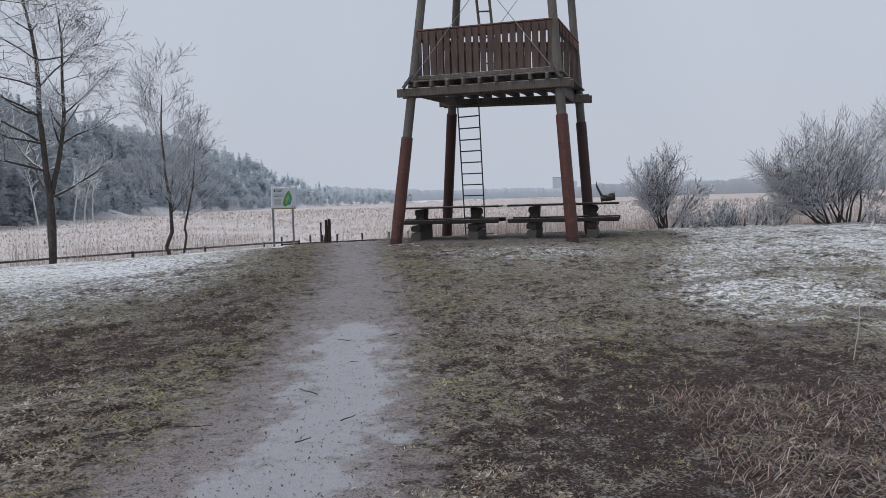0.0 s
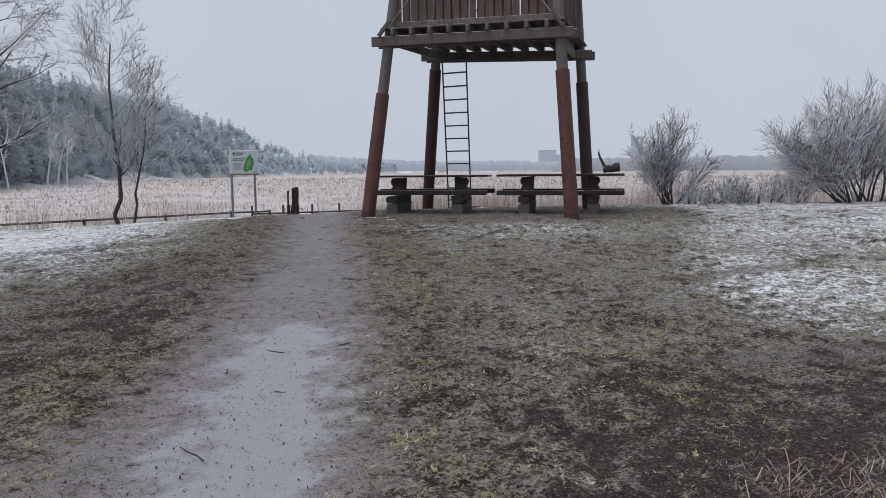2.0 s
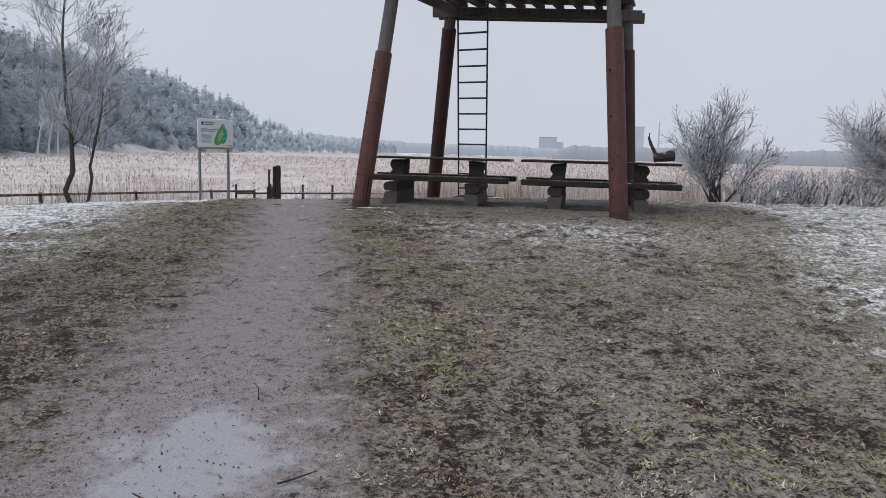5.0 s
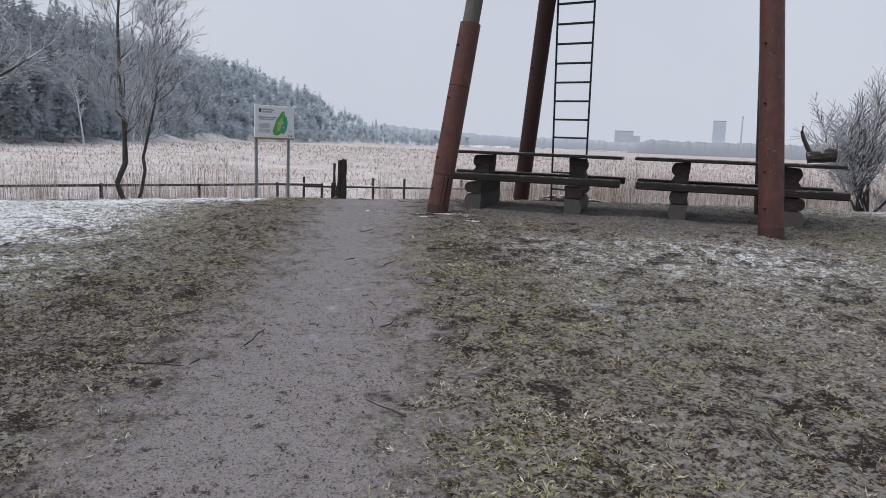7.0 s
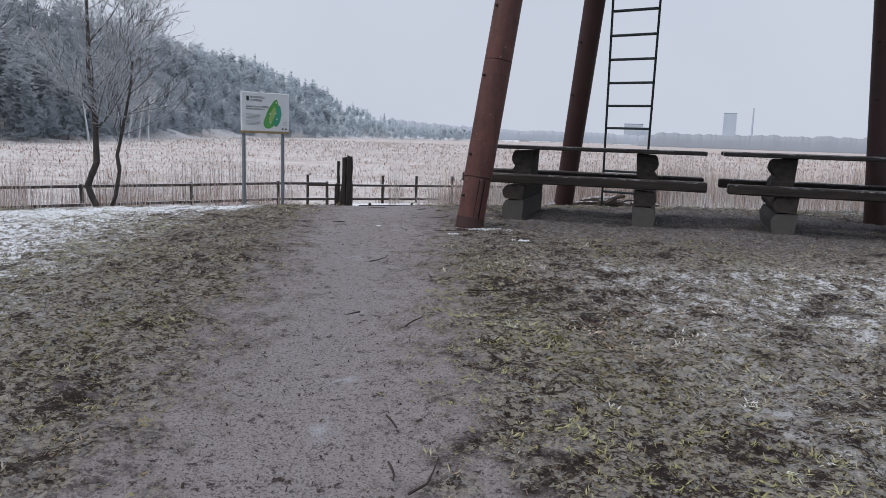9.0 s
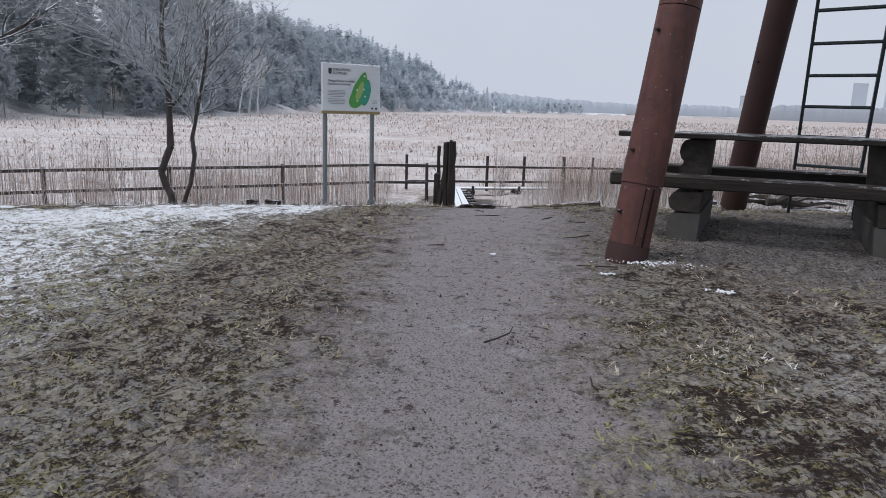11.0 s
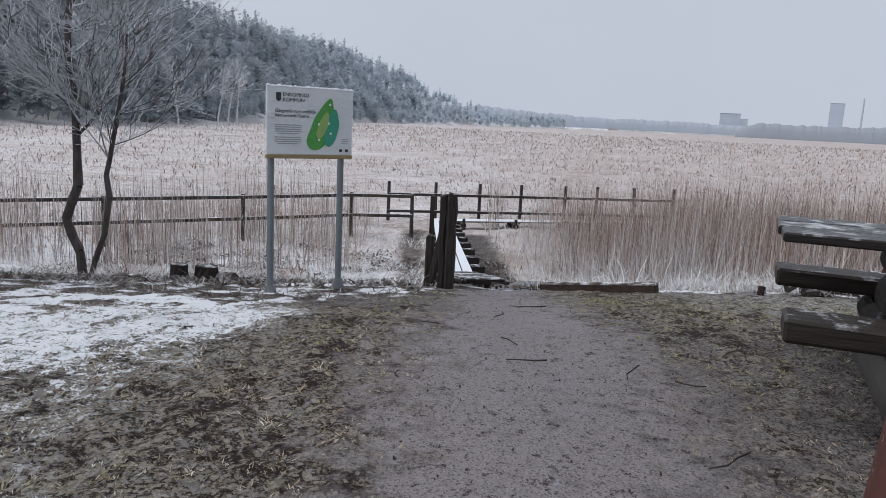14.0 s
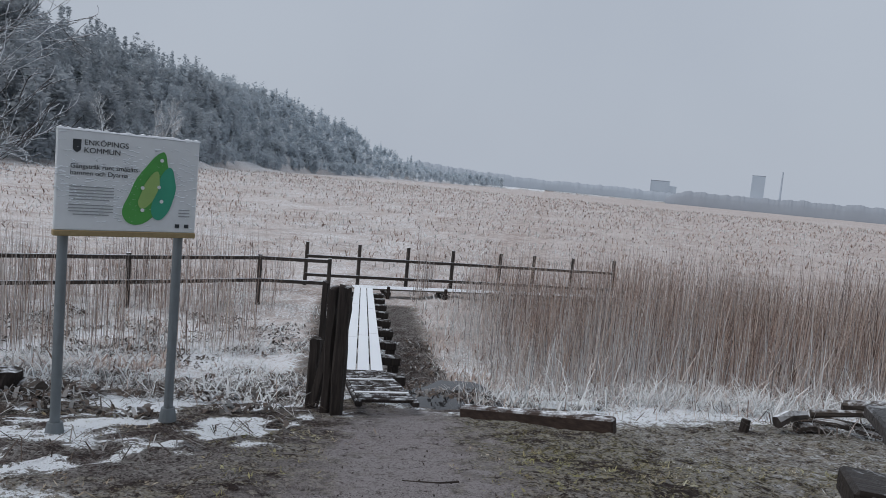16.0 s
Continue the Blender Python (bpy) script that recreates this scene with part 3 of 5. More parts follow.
def build_ground():
    xs = np.r_[np.arange(-9.5, -5.0, 0.08), np.arange(-5.0, 4.5, 0.05), np.arange(4.5, 9.51, 0.08)]
    xs = np.r_[[-v for v in reversed(grow(9.5, 3500, 0.15, 1.13))], xs, grow(9.5, 3500, 0.15, 1.13)]
    ys = np.r_[np.arange(-1.0, 2.5, 0.1), np.arange(2.5, 22.0, 0.063), np.arange(22.0, 26.01, 0.06)]
    ys = np.r_[[-1 - v for v in reversed(grow(0, 3000, 0.3, 1.3))], ys, grow(26, 50, 0.16, 1.01), grow(50, 4500, 0.6, 1.09)]
    gx, gy = np.meshgrid(xs, ys)
    x, y = gx.ravel(), gy.ravel()
    path, snow, ice, marsh, mud, ditch = covers(x, y)
    near = np.clip(1 - np.hypot(x, y - 12) / 60, 0, 1)
    lumps = relief(x, y)
    hummock = (value_noise(x, y, 0.9, 8) - 0.5) * 0.35
    z = land(x, y) + near * (lumps * (1 - 0.82 * path) + hummock * marsh) - 0.03 * path
    z -= 0.22 * np.clip(1.3 - np.hypot((x + 3.05) / 0.75, (y - 25.2) / 1.1), 0, 1) + 0.2 * np.clip(1.3 - np.hypot((x + 4.95) / 0.6, (y - 24.9) / 0.7), 0, 1)
    z += np.clip(np.hypot(x, y) / 300 - 0.3, 0, 1) * marsh * (value_noise(x, y, 0.05, 4) - 0.5) * 0.4
    nx = len(xs)
    i = np.arange((len(ys) - 1) * nx).reshape(-1, nx)[:, :-1].ravel()
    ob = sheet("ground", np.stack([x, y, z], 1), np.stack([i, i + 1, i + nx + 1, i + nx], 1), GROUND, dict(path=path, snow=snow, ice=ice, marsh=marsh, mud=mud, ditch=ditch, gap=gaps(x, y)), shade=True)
    tagged(ob, "muddy trodden grass with patchy snow and frozen marsh beyond", "ground", kind="structure")


build_ground()


# ---- the lookout tower ----
DECK = 4.17
LEGS = {  # base and a higher point on each leg's axis
    "front_left": ((-1.195, 17.62, 0.62), (-0.72, 18.02, 4.3), 3.2),
    "front_right": ((2.905, 16.69, 0.62), (2.72, 17.19, 4.3), 3.55),
    "back_left": ((-0.022, 21.23, 0.58), (0.25, 20.05, 4.3), 4.0),
    "back_right": ((3.90, 19.95, 0.58), (3.66, 20.0, 4.3), 3.65),
}


def on_leg(key, z):
    a, b, _ = LEGS[key]
    a, b = Vector(a), Vector(b)
    return a + (b - a) * ((z - a.z) / (b.z - a.z))


def build_tower():
    tower = thing("lookout_tower", (1.4, 18.9, 0.62), "wooden lookout tower on four leaning legs in rust-red steel sleeves", "lookout tower")
    inv = Matrix.Translation((-1.4, -18.9, -0.62))

    def add(name, bm, mat, parent=tower, label=""):
        bm.transform(inv)
        return part(name, bm, mat, parent, label)

    for i, (key, (_, _, top)) in enumerate(LEGS.items()):
        bm = bmesh.new()
        pole(bm, on_leg(key, 0.5), on_leg(key, 9.0), 0.122, 0.095, 16, 8, 0.02, i)
        leg = smooth(add("leg", bm, POLE_WOOD, tower, "grey weathered round pole"))
        cuts = [0.655, 1.16, 2.35, top] if key == "front_left" else [0.64, top]
        for k, (a, b) in enumerate(zip(cuts, cuts[1:])):
            bm = bmesh.new()
            r = 0.142 + 0.003 * (k % 2)
            pole(bm, on_leg(key, a), on_leg(key, b - 0.006), r, r - 0.003, 20, 1)
            # Sleeves of the back legs are a darker brown than the front ones.
            smooth(add("steel_sleeve", bm, RUST if "front" in key else DARK_STEEL, leg, "rust-red painted steel sleeve" if "front" in key else "dark brown steel sleeve"))
        if "front" in key:
            bm = bmesh.new()
            pole(bm, on_leg(key, 0.52), on_leg(key, 0.745), 0.150, 0.147, 20, 2, 0.01, i)
            smooth(add("base_collar", bm, DARK_STEEL, leg, "dark brown collar at the ground"))
        for z in (0.98, 1.4, 2.2, 2.9):
            bm = bmesh.new()
            c = on_leg(key, z)
            pole(bm, c + Vector((-0.10, -0.09, 0)), c + Vector((-0.125, -0.115, 0)), 0.014, 0.012, 6)
            add("bolt", bm, POST_WOOD, leg)
        if key == "front_left":
            bm = bmesh.new()
            for off in (0.03, 0.085):
                side = Vector((off, -0.1405 + off * 0.25, 0))
                beam(bm, on_leg(key, 0.74) + side, on_leg(key, 1.14) + side, 0.008, 0.008, 0)
            add("sleeve_seam", bm, BLACK, leg)
    # platform beams
    c = {k: on_leg(k, DECK + 0.1) for k in LEGS}
    u, v = (c["front_right"] - c["front_left"]).normalized(), (c["back_left"] - c["front_left"]).normalized()
    for a, b in (("front_left", "front_right"), ("back_left", "back_right")):
        for side in (-1, 1):
            bm = bmesh.new()
            off = v * 0.14 * side
            beam(bm, c[a] - u * 0.3 + off, c[b] + u * 0.3 + off, 0.07, 0.2, 0.01)
            add("cross_beam", bm, TOWER_WOOD)
    for a, b in (("front_left", "back_left"), ("front_right", "back_right")):
        bm = bmesh.new()
        s = 1 if a == "front_left" else -1
        beam(bm, c[a] - v * 0.1 + u * 0.14 * s, c[b] + v * 0.1 + u * 0.14 * s, 0.07, 0.18, 0.01)
        add("side_beam", bm, TOWER_WOOD)
    for k in range(9):
        f = (k + 0.5) / 9
        a, b = c["front_left"].lerp(c["front_right"], f), c["back_left"].lerp(c["back_right"], f)
        bm = bmesh.new()
        up = Vector((0, 0, 0.165))
        beam(bm, a - v * 0.26 + up, b + v * 0.26 + up, 0.07, 0.13, 0.006)
        add("joist", bm, TOWER_WOOD)
    z0 = 0.25
    rows = 26
    for k in range(rows):
        f = k / (rows - 1) * 1.1 - 0.05
        a, b = c["front_left"].lerp(c["back_left"], f), c["front_right"].lerp(c["back_right"], f)
        bm = bmesh.new()
        up = Vector((0, 0, z0))
        if 0.55 < f < 0.85:
            beam(bm, a.lerp(b, 0.42) + up, b + u * 0.12 + up, 0.13, 0.032, 0.003)
        else:
            beam(bm, a - u * 0.1 + up, b + u * 0.12 + up, 0.13, 0.032, 0.003)
        add("floor_board", bm, TOWER_WOOD)
    # railing of upright boards on all four sides
    d = {k: on_leg(k, DECK + 0.4) for k in LEGS}
    t = {k: on_leg(k, DECK + 1.55) for k in LEGS}
    mid = sum(d.values(), Vector()) / 4
    rnd = random.Random(4)
    for a, b, n in (("front_left", "front_right", 19), ("front_right", "back_right", 15), ("back_right", "back_left", 19), ("back_left", "front_left", 15)):
        out = (d[a] + d[b]) / 2 - mid
        out.z = 0
        out.normalize()
        for z, w in ((DECK + 0.46, 0.09), (DECK + 1.42, 0.10)):
            bm = bmesh.new()
            beam(bm, on_leg(a, z) + out * 0.0, on_leg(b, z) + out * 0.0, 0.045, w, 0.005)
            add("rail", bm, TOWER_WOOD)
        for k in range(n):
            f = (k + 0.6) / (n + 0.2)
            lo, hi = d[a].lerp(d[b], f), t[a].lerp(t[b], f)
            lo.z += rnd.uniform(-0.01, 0.01)
            bm = bmesh.new()
            turn = out.to_track_quat("Y", "Z").to_matrix().to_4x4()
            length = (hi - lo).length
            wide = 0.145 + rnd.uniform(-0.015, 0.012)
            tilt = Matrix.Rotation(rnd.uniform(-0.008, 0.008), 4, "Y")
            box(bm, (wide, 0.024, length), (lo + hi) / 2 + out * 0.04, turn @ tilt, 0.003)
            add("rail_board", bm, RAILING_WOOD)
        bm = bmesh.new()
        beam(bm, t[a] + out * 0.075 - Vector((0, 0, 0.07)), t[b] + out * 0.075 - Vector((0, 0, 0.07)), 0.04, 0.2, 0.006)
        beam(bm, t[a] + out * 0.03 + Vector((0, 0, 0.05)), t[b] + out * 0.03 + Vector((0, 0, 0.05)), 0.18, 0.035, 0.006)
        add("top_rail", bm, RAIL_WOOD, tower, "red-brown capping rail")
    for key, s in (("front_left", -1), ("front_right", 1)):
        bm = bmesh.new()
        a = c[key] + u * 0.12 * s - v * 0.2
        beam(bm, a + Vector((0, 0, 0.1)), a - u * 0.26 * s + Vector((0, 0, 0.42)), 0.06, 0.07, 0.005)
        add("knee_brace", bm, TOWER_WOOD)
    for a, b in (("front_left", "front_right"), ("front_right", "front_left"), ("back_left", "back_right")):
        bm = bmesh.new()
        pole(bm, on_leg(a, DECK + 0.35) - v * 0.15, on_leg(b, 8.6) - v * 0.1, 0.009, 0.009, 5)
        add("brace_wire", bm, WIRE)
    bm = bmesh.new()
    for s in (0.0, 0.32):
        pole(bm, (1.12 + s, 18.9, 4.45), (0.75 + s, 18.7, 8.6), 0.035, 0.035, 8)
    for k in range(12):
        f = (k + 1) / 13
        p = Vector((1.12, 18.9, 4.45)).lerp(Vector((0.75, 18.7, 8.6)), f)
        pole(bm, p, p + Vector((0.32, 0, 0)), 0.022, 0.022, 8)
    add("upper_ladder", bm, TOWER_WOOD, tower, "snow-dusted wooden upper ladder")
    # the long steel ladder
    a0, a1 = Vector((0.535, 21.05, 0.56)), Vector((0.376, 19.98, 4.55))
    side = Vector((0.56, -0.30, 0))
    ladder = new("ladder")
    ladder.parent = tower
    tagged(ladder, "dark green steel ladder up to the platform")
    for s in (0, 1):
        bm = bmesh.new()
        beam(bm, a0 + side * s, a1 + side * s, 0.03, 0.06, 0.005)
        add("ladder_rail", bm, IRON, ladder)
    for k in range(12):
        p = a0.lerp(a1, (0.29 + 0.305 * k) / 3.99)
        bm = bmesh.new()
        beam(bm, p, p + side, 0.05, 0.032, 0.008)
        add("rung", bm, IRON, ladder)


build_tower()


# ---- picnic tables ----
def dee_block(bm, n, high, wide, half, z0, rnd):
    """A stack of n logs lying across, flat on one side and round on the other."""
    h = high / n
    pts = [(-wide / 2 + 0.02, z0)]
    for k in range(n):
        for i in range(1, 7):
            a = math.pi * i / 7
            pts.append((wide / 2 - 0.05 + 0.075 * math.sin(a), z0 + h * k + h * (0.5 - 0.5 * math.cos(a))))
    pts.append((-wide / 2, z0 + high))
    a = [bm.verts.new((x + rnd.uniform(-0.004, 0.004), -half, z)) for x, z in pts]
    b = [bm.verts.new((v.co.x, half, v.co.z)) for v in a]
    bm.faces.new(a)
    bm.faces.new(list(reversed(b)))
    for i in range(len(a)):
        j = (i + 1) % len(a)
        bm.faces.new((a[j], a[i], b[i], b[j]))
    bmesh.ops.recalc_face_normals(bm, faces=bm.faces)


def build_table(at, turn, label, seed, length=2.75, rise=0.0):
    rnd = random.Random(seed)
    base = thing("picnic_table", pose(*at, 0, 0, turn), label, "picnic table", "picnic tables under the tower")
    for s in (-1, 1):
        block = new("support")
        block.parent = base
        tagged(block, "stacked half-log support on a grey foot")
        x = s * 0.72
        for name, n, high, half, z0, mat in (("foot", 1, 0.26, 0.74, -0.10, CONCRETE), ("seat_block", 1, 0.17, 0.75, 0.16, BLOCK_WOOD), ("table_block", 2, 0.40, 0.27, 0.33, BLOCK_WOOD)):
            bm = bmesh.new()
            dee_block(bm, n, high - 0.002, 0.23, half, z0, rnd)
            if s < 0:
                bmesh.ops.rotate(bm, verts=bm.verts, matrix=Matrix.Rotation(math.pi, 3, "Z"))
            bmesh.ops.translate(bm, verts=bm.verts, vec=(x, 0, 0))
            part(name, bm, mat, block)
    for k in range(3):
        y = (k - 1) * 0.272
        bm = bmesh.new()
        box(bm, (length + rnd.uniform(-0.02, 0.02), 0.266, 0.046), (rnd.uniform(-0.01, 0.01), y, 0.756 + rnd.uniform(-0.003, 0.003)), None, 0.008)
        part("top_plank", bm, TABLE_WOOD, base)
    for y in (-0.65, 0.65):
        bm = bmesh.new()
        box(bm, (length + rnd.uniform(-0.1, 0.05), 0.27, 0.105), (rnd.uniform(-0.03, 0.03) + rise, y, 0.385 + rise), None, 0.014)
        bmesh.ops.subdivide_edges(bm, edges=[e for e in bm.edges if e.calc_length() > 1], cuts=7)
        for v in bm.verts:
            v.co += Vector((0, rnd.uniform(-1, 1) * 0.004, rnd.uniform(-1, 1) * 0.003))
        part("seat_plank", bm, SEAT_WOOD, base)
    return base


build_table((0.09, 19.14, 0.715), -10, "dark wet timber picnic table with plank benches", 1, rise=0.016)
build_table((3.0, 18.68, 0.72), -13, "dark wet timber picnic table with a log resting on it", 2)


# ---- information sign ----
SIGN_A, SIGN_B = Vector((-5.10, 21.24, 0)), Vector((-4.54, 21.85, 0))


def text_mesh(words, size, material, at, parent, name):
    cu = bpy.data.curves.new("text", "FONT")
    cu.body, cu.size, cu.extrude = words, size, 0.0008
    tmp = bpy.data.objects.new("text", cu)
    scene.collection.objects.link(tmp)
    me = bpy.data.meshes.new_from_object(tmp.evaluated_get(bpy.context.evaluated_depsgraph_get()))
    bpy.data.objects.remove(tmp)
    me.transform(Matrix.Translation(at) @ pose(0, 0, 0, 90))
    me.materials.clear()
    me.materials.append(material)
    ob = new(name, me)
    ob.parent = parent
    return ob


def flat_shape(points, y, thick=0.002):
    bm = bmesh.new()
    face = bm.faces.new([bm.verts.new((x, y, z)) for x, z in points])
    made = bmesh.ops.extrude_face_region(bm, geom=[face])
    bmesh.ops.translate(bm, verts=[v for v in made["geom"] if isinstance(v, bmesh.types.BMVert)], vec=(0, thick, 0))
    bmesh.ops.recalc_face_normals(bm, faces=bm.faces)
    return bm


def build_sign():
    mid = (SIGN_A + SIGN_B) / 2
    turn = math.degrees(math.atan2(SIGN_B.y - SIGN_A.y, SIGN_B.x - SIGN_A.x))
    sign = thing("information_sign", pose(mid.x, mid.y, 0.33, 0, 0, turn), "white information board with a green map on two grey steel posts", "sign")
    w, h, zc = 0.84, 0.60, 1.53
    bm = bmesh.new()
    box(bm, (w, 0.03, h), (0, 0, zc), None, 0.006)
    board = part("board", bm, SIGN_WHITE, sign, "white board with snow along its edge")
    for x in (-0.355, 0.335):
        bm = bmesh.new()
        pole(bm, (x, 0.05, -0.12), (x, 0.05, zc + 0.25), 0.03, 0.03, 14)
        smooth(part("post", bm, GALV, sign, "grey galvanised steel post"))
        bm = bmesh.new()
        pole(bm, (x, 0.05, -0.06), (x, 0.05, 0.03), 0.06, 0.045, 12)
        part("post_foot", bm, GALV, sign)
    bm = bmesh.new()
    box(bm, (w + 0.004, 0.05, 0.035), (0, 0.002, zc - h / 2 - 0.016), None, 0.004)
    part("lower_edge", bm, SIGN_EDGE, sign, "yellow-brown wooden strip under the board")
    rnd = random.Random(8)
    bm = bmesh.new()
    loops = []
    for k in range(41):
        x = -w / 2 - 0.003 + (w + 0.006) * k / 40
        hgt = 0.008 + 0.012 * rnd.random() * (0.3 if k in (0, 40) else 1)
        loops.append([bm.verts.new((x, yy, zc + h / 2 - 0.003 + zz * hgt)) for yy, zz in ((-0.018, 0.0), (-0.013, 0.8), (0.0, 1.0), (0.013, 0.8), (0.018, 0.0))])
    for a, b in zip(loops, loops[1:]):
        for q in range(4):
            bm.faces.new((a[q], b[q], b[q + 1], a[q + 1]))
    smooth(part("snow_rim", bm, SNOW_MAT, board, "crust of blown snow along the top"))
    specks = []
    for k in range(340):
        x, z, l, t = rnd.uniform(-w / 2, w / 2), zc + rnd.uniform(-h / 2, h / 2) * rnd.uniform(0.4, 1), rnd.uniform(0.004, 0.02), rnd.uniform(-0.4, 0.4)
        specks.append((x - l * math.cos(t), -0.017, z - l * math.sin(t), x + l * math.cos(t), -0.017, z + l * math.sin(t), 0.003, 0.002))
    v, f = prisms(specks, 4)
    tagged(sheet("snow_specks", v, f, SNOW_MAT, parent=board), kind="stuff")
    face = -0.0195

    def lobe(scale_x, scale_z, cx, cz, lean, pinch, n=44):
        pts = []
        for i in range(n):
            a = 2 * math.pi * i / n
            z = math.sin(a)
            r = 1 - pinch * (0.5 + 0.5 * z) ** 1.3 + 0.06 * math.sin(3 * a + 1) + 0.03 * math.sin(7 * a)
            pts.append((cx + scale_x * math.cos(a) * r + lean * z, zc + cz + scale_z * z))
        return pts

    part("map_water", flat_shape(lobe(0.15, 0.235, 0.115, -0.02, 0.075, 0.62), face), SIGN_GREEN, board, "green map of the area")
    part("map_shore", flat_shape(lobe(0.075, 0.17, 0.205, -0.05, 0.03, 0.35), face - 0.003), SIGN_TEAL, board)
    part("map_field", flat_shape(lobe(0.055, 0.12, 0.115, -0.03, 0.04, 0.35), face - 0.006), SIGN_LIGHT, board)
    for x, z in ((0.075, -0.16), (0.07, -0.02), (0.17, -0.01), (0.18, 0.16), (0.19, -0.1)):
        part("map_marker", flat_shape([(x + 0.012 * math.cos(a * 0.7854), zc + z + 0.012 * math.sin(a * 0.7854)) for a in range(8)], face - 0.009), SIGN_WHITE, board)
    part("crest", flat_shape([(-0.335, zc + 0.245), (-0.335, zc + 0.185), (-0.312, zc + 0.165), (-0.29, zc + 0.185), (-0.29, zc + 0.245)], face), SIGN_INK, board)
    text_mesh("ENK\u00d6PINGS\nKOMMUN", 0.046, SIGN_INK, (-0.275, face, zc + 0.215), board, "heading")
    text_mesh("G\u00e5ngstr\u00e5k runt sm\u00e5b\u00e5ts-\nhamnen och Dyarna", 0.040, SIGN_INK, (-0.345, face, zc + 0.075), board, "title")
    for k in range(9):
        z = zc - 0.035 - k * 0.019 - (0.014 if k > 4 else 0)
        bm = bmesh.new()
        box(bm, (0.25 - 0.05 * (k in (4, 8)), 0.002, 0.0065), (-0.22, face + 0.001, z))
        part("text_line", bm, SIGN_GREY, board)
    for k in range(3):
        bm = bmesh.new()
        box(bm, (0.07, 0.002, 0.006), (0.34, face + 0.001, zc - 0.15 - 0.02 * k))
        part("text_line", bm, SIGN_GREY, board)
    for x in (0.3, 0.36):
        bm = bmesh.new()
        box(bm, (0.028, 0.002, 0.024), (x, face + 0.001, zc - 0.255))
        part("stamp", bm, SIGN_INK, board)


build_sign()


# ---- fences, posts and boardwalk ----
def fence_post(bm, x, y, top, base, r, seed):
    rnd = random.Random(seed)
    lean = Vector((rnd.uniform(-0.03, 0.03), rnd.uniform(-0.03, 0.03), 0))
    pole(bm, (x, y, base), Vector((x, y, top)) + lean, r, r * 0.92, 8, 3, 0.06, seed)


def build_fence(posts, label, rails=(0.0, -0.52), rise=0.0, radius=0.055):
    x0, y0 = posts[0][:2]
    fence = thing("fence", (x0, y0, MARSH), label, "fence", "marsh fences")
    inv = Matrix.Translation((-x0, -y0, -MARSH))
    for i, (x, y, top) in enumerate(posts):
        bm = bmesh.new()
        fence_post(bm, x, y, top + rise, float(land(x, y)) - 0.3, radius, i + int(abs(x) * 10))
        bm.transform(inv)
        part("post", bm, FENCE_WOOD, fence)
    for (xa, ya, za), (xb, yb, zb) in zip(posts, posts[1:]):
        for r in rails:
            bm = bmesh.new()
            side = Vector((yb - ya, xa - xb, 0)).normalized() * 0.07
            beam(bm, Vector((xa, ya, za + r - 0.07)) + side, Vector((xb, yb, zb + r - 0.07)) + side, 0.045, 0.085, 0.006)
            bm.transform(inv)
            part("rail", bm, FENCE_WOOD, fence)


build_fence([(-27.0, 15.5, -0.1), (-24.5, 17.9, -0.1), (-22.0, 20.3, -0.1), (-19.4, 22.7, -0.1), (-17.1, 24.9, -0.08), (-15.0, 27.0, -0.06), (-12.8, 28.9, -0.04), (-10.6, 31.0, -0.04), (-8.62, 33.1, -0.04), (-7.1, 33.6, -0.02)], "dark two-rail timber fence crossing the snowy marsh")
build_fence([(-8.6, 36.3, -0.29), (-7.25, 36.9, -0.29), (-5.98, 37.5, -0.29), (-4.75, 38.1, -0.29), (-3.4, 38.7, -0.29), (-2.4, 39.2, -0.29), (-1.2, 39.7, -0.29), (0.1, 40.3, -0.29)], "weathered timber rail fence behind the boardwalk", rise=0.32)


def build_gate_posts():
    for dx, dy, top, w, lean, label in ((0.0, 0.0, 1.18, 0.09, 0.0, "tall rotten dark timber post beside the boardwalk"), (-0.105, 0.05, 1.15, 0.07, 0.0, "narrow dark timber post"), (-0.30, 0.3, 0.66, 0.08, 0.0, "short broken dark timber post"), (-0.44, 0.9, 1.05, 0.055, 0.0, "thin round grey post")):
        x, y = -3.72 + dx, 22.78 + dy
        bm = bmesh.new()
        g = float(land(x, y))
        rnd = random.Random(int(top * 100))
        box(bm, (w, w * 1.1, top - g + 0.25), (0, 0, (top - g - 0.25) / 2), Matrix.Rotation(lean, 4, "Y"), 0.012)
        bmesh.ops.subdivide_edges(bm, edges=[e for e in bm.edges if abs(e.verts[0].co.z - e.verts[1].co.z) > 0.3], cuts=6)
        for vert in bm.verts:
            vert.co += Vector((rnd.uniform(-1, 1), rnd.uniform(-1, 1), rnd.uniform(-1, 1) * (1.5 if vert.co.z > 0.3 else 0.3))) * 0.008
        ob = part("timber_post", bm, POST_WOOD)
        ob.location = (x, y, g)
        tagged(ob, label, "post", "posts at the boardwalk")
    bm = bmesh.new()
    beam(bm, (-3.98, 23.0, 0.1), (-3.80, 22.9, 0.98), 0.05, 0.085, 0.01)
    tagged(part("leaning_board", bm, POST_WOOD), "dark board leaning against the timber posts", "board")


build_gate_posts()

WALK_A, WALK_B = Vector((-4.13, 25.35, -0.30)), Vector((-6.78, 35.75, -1.0))


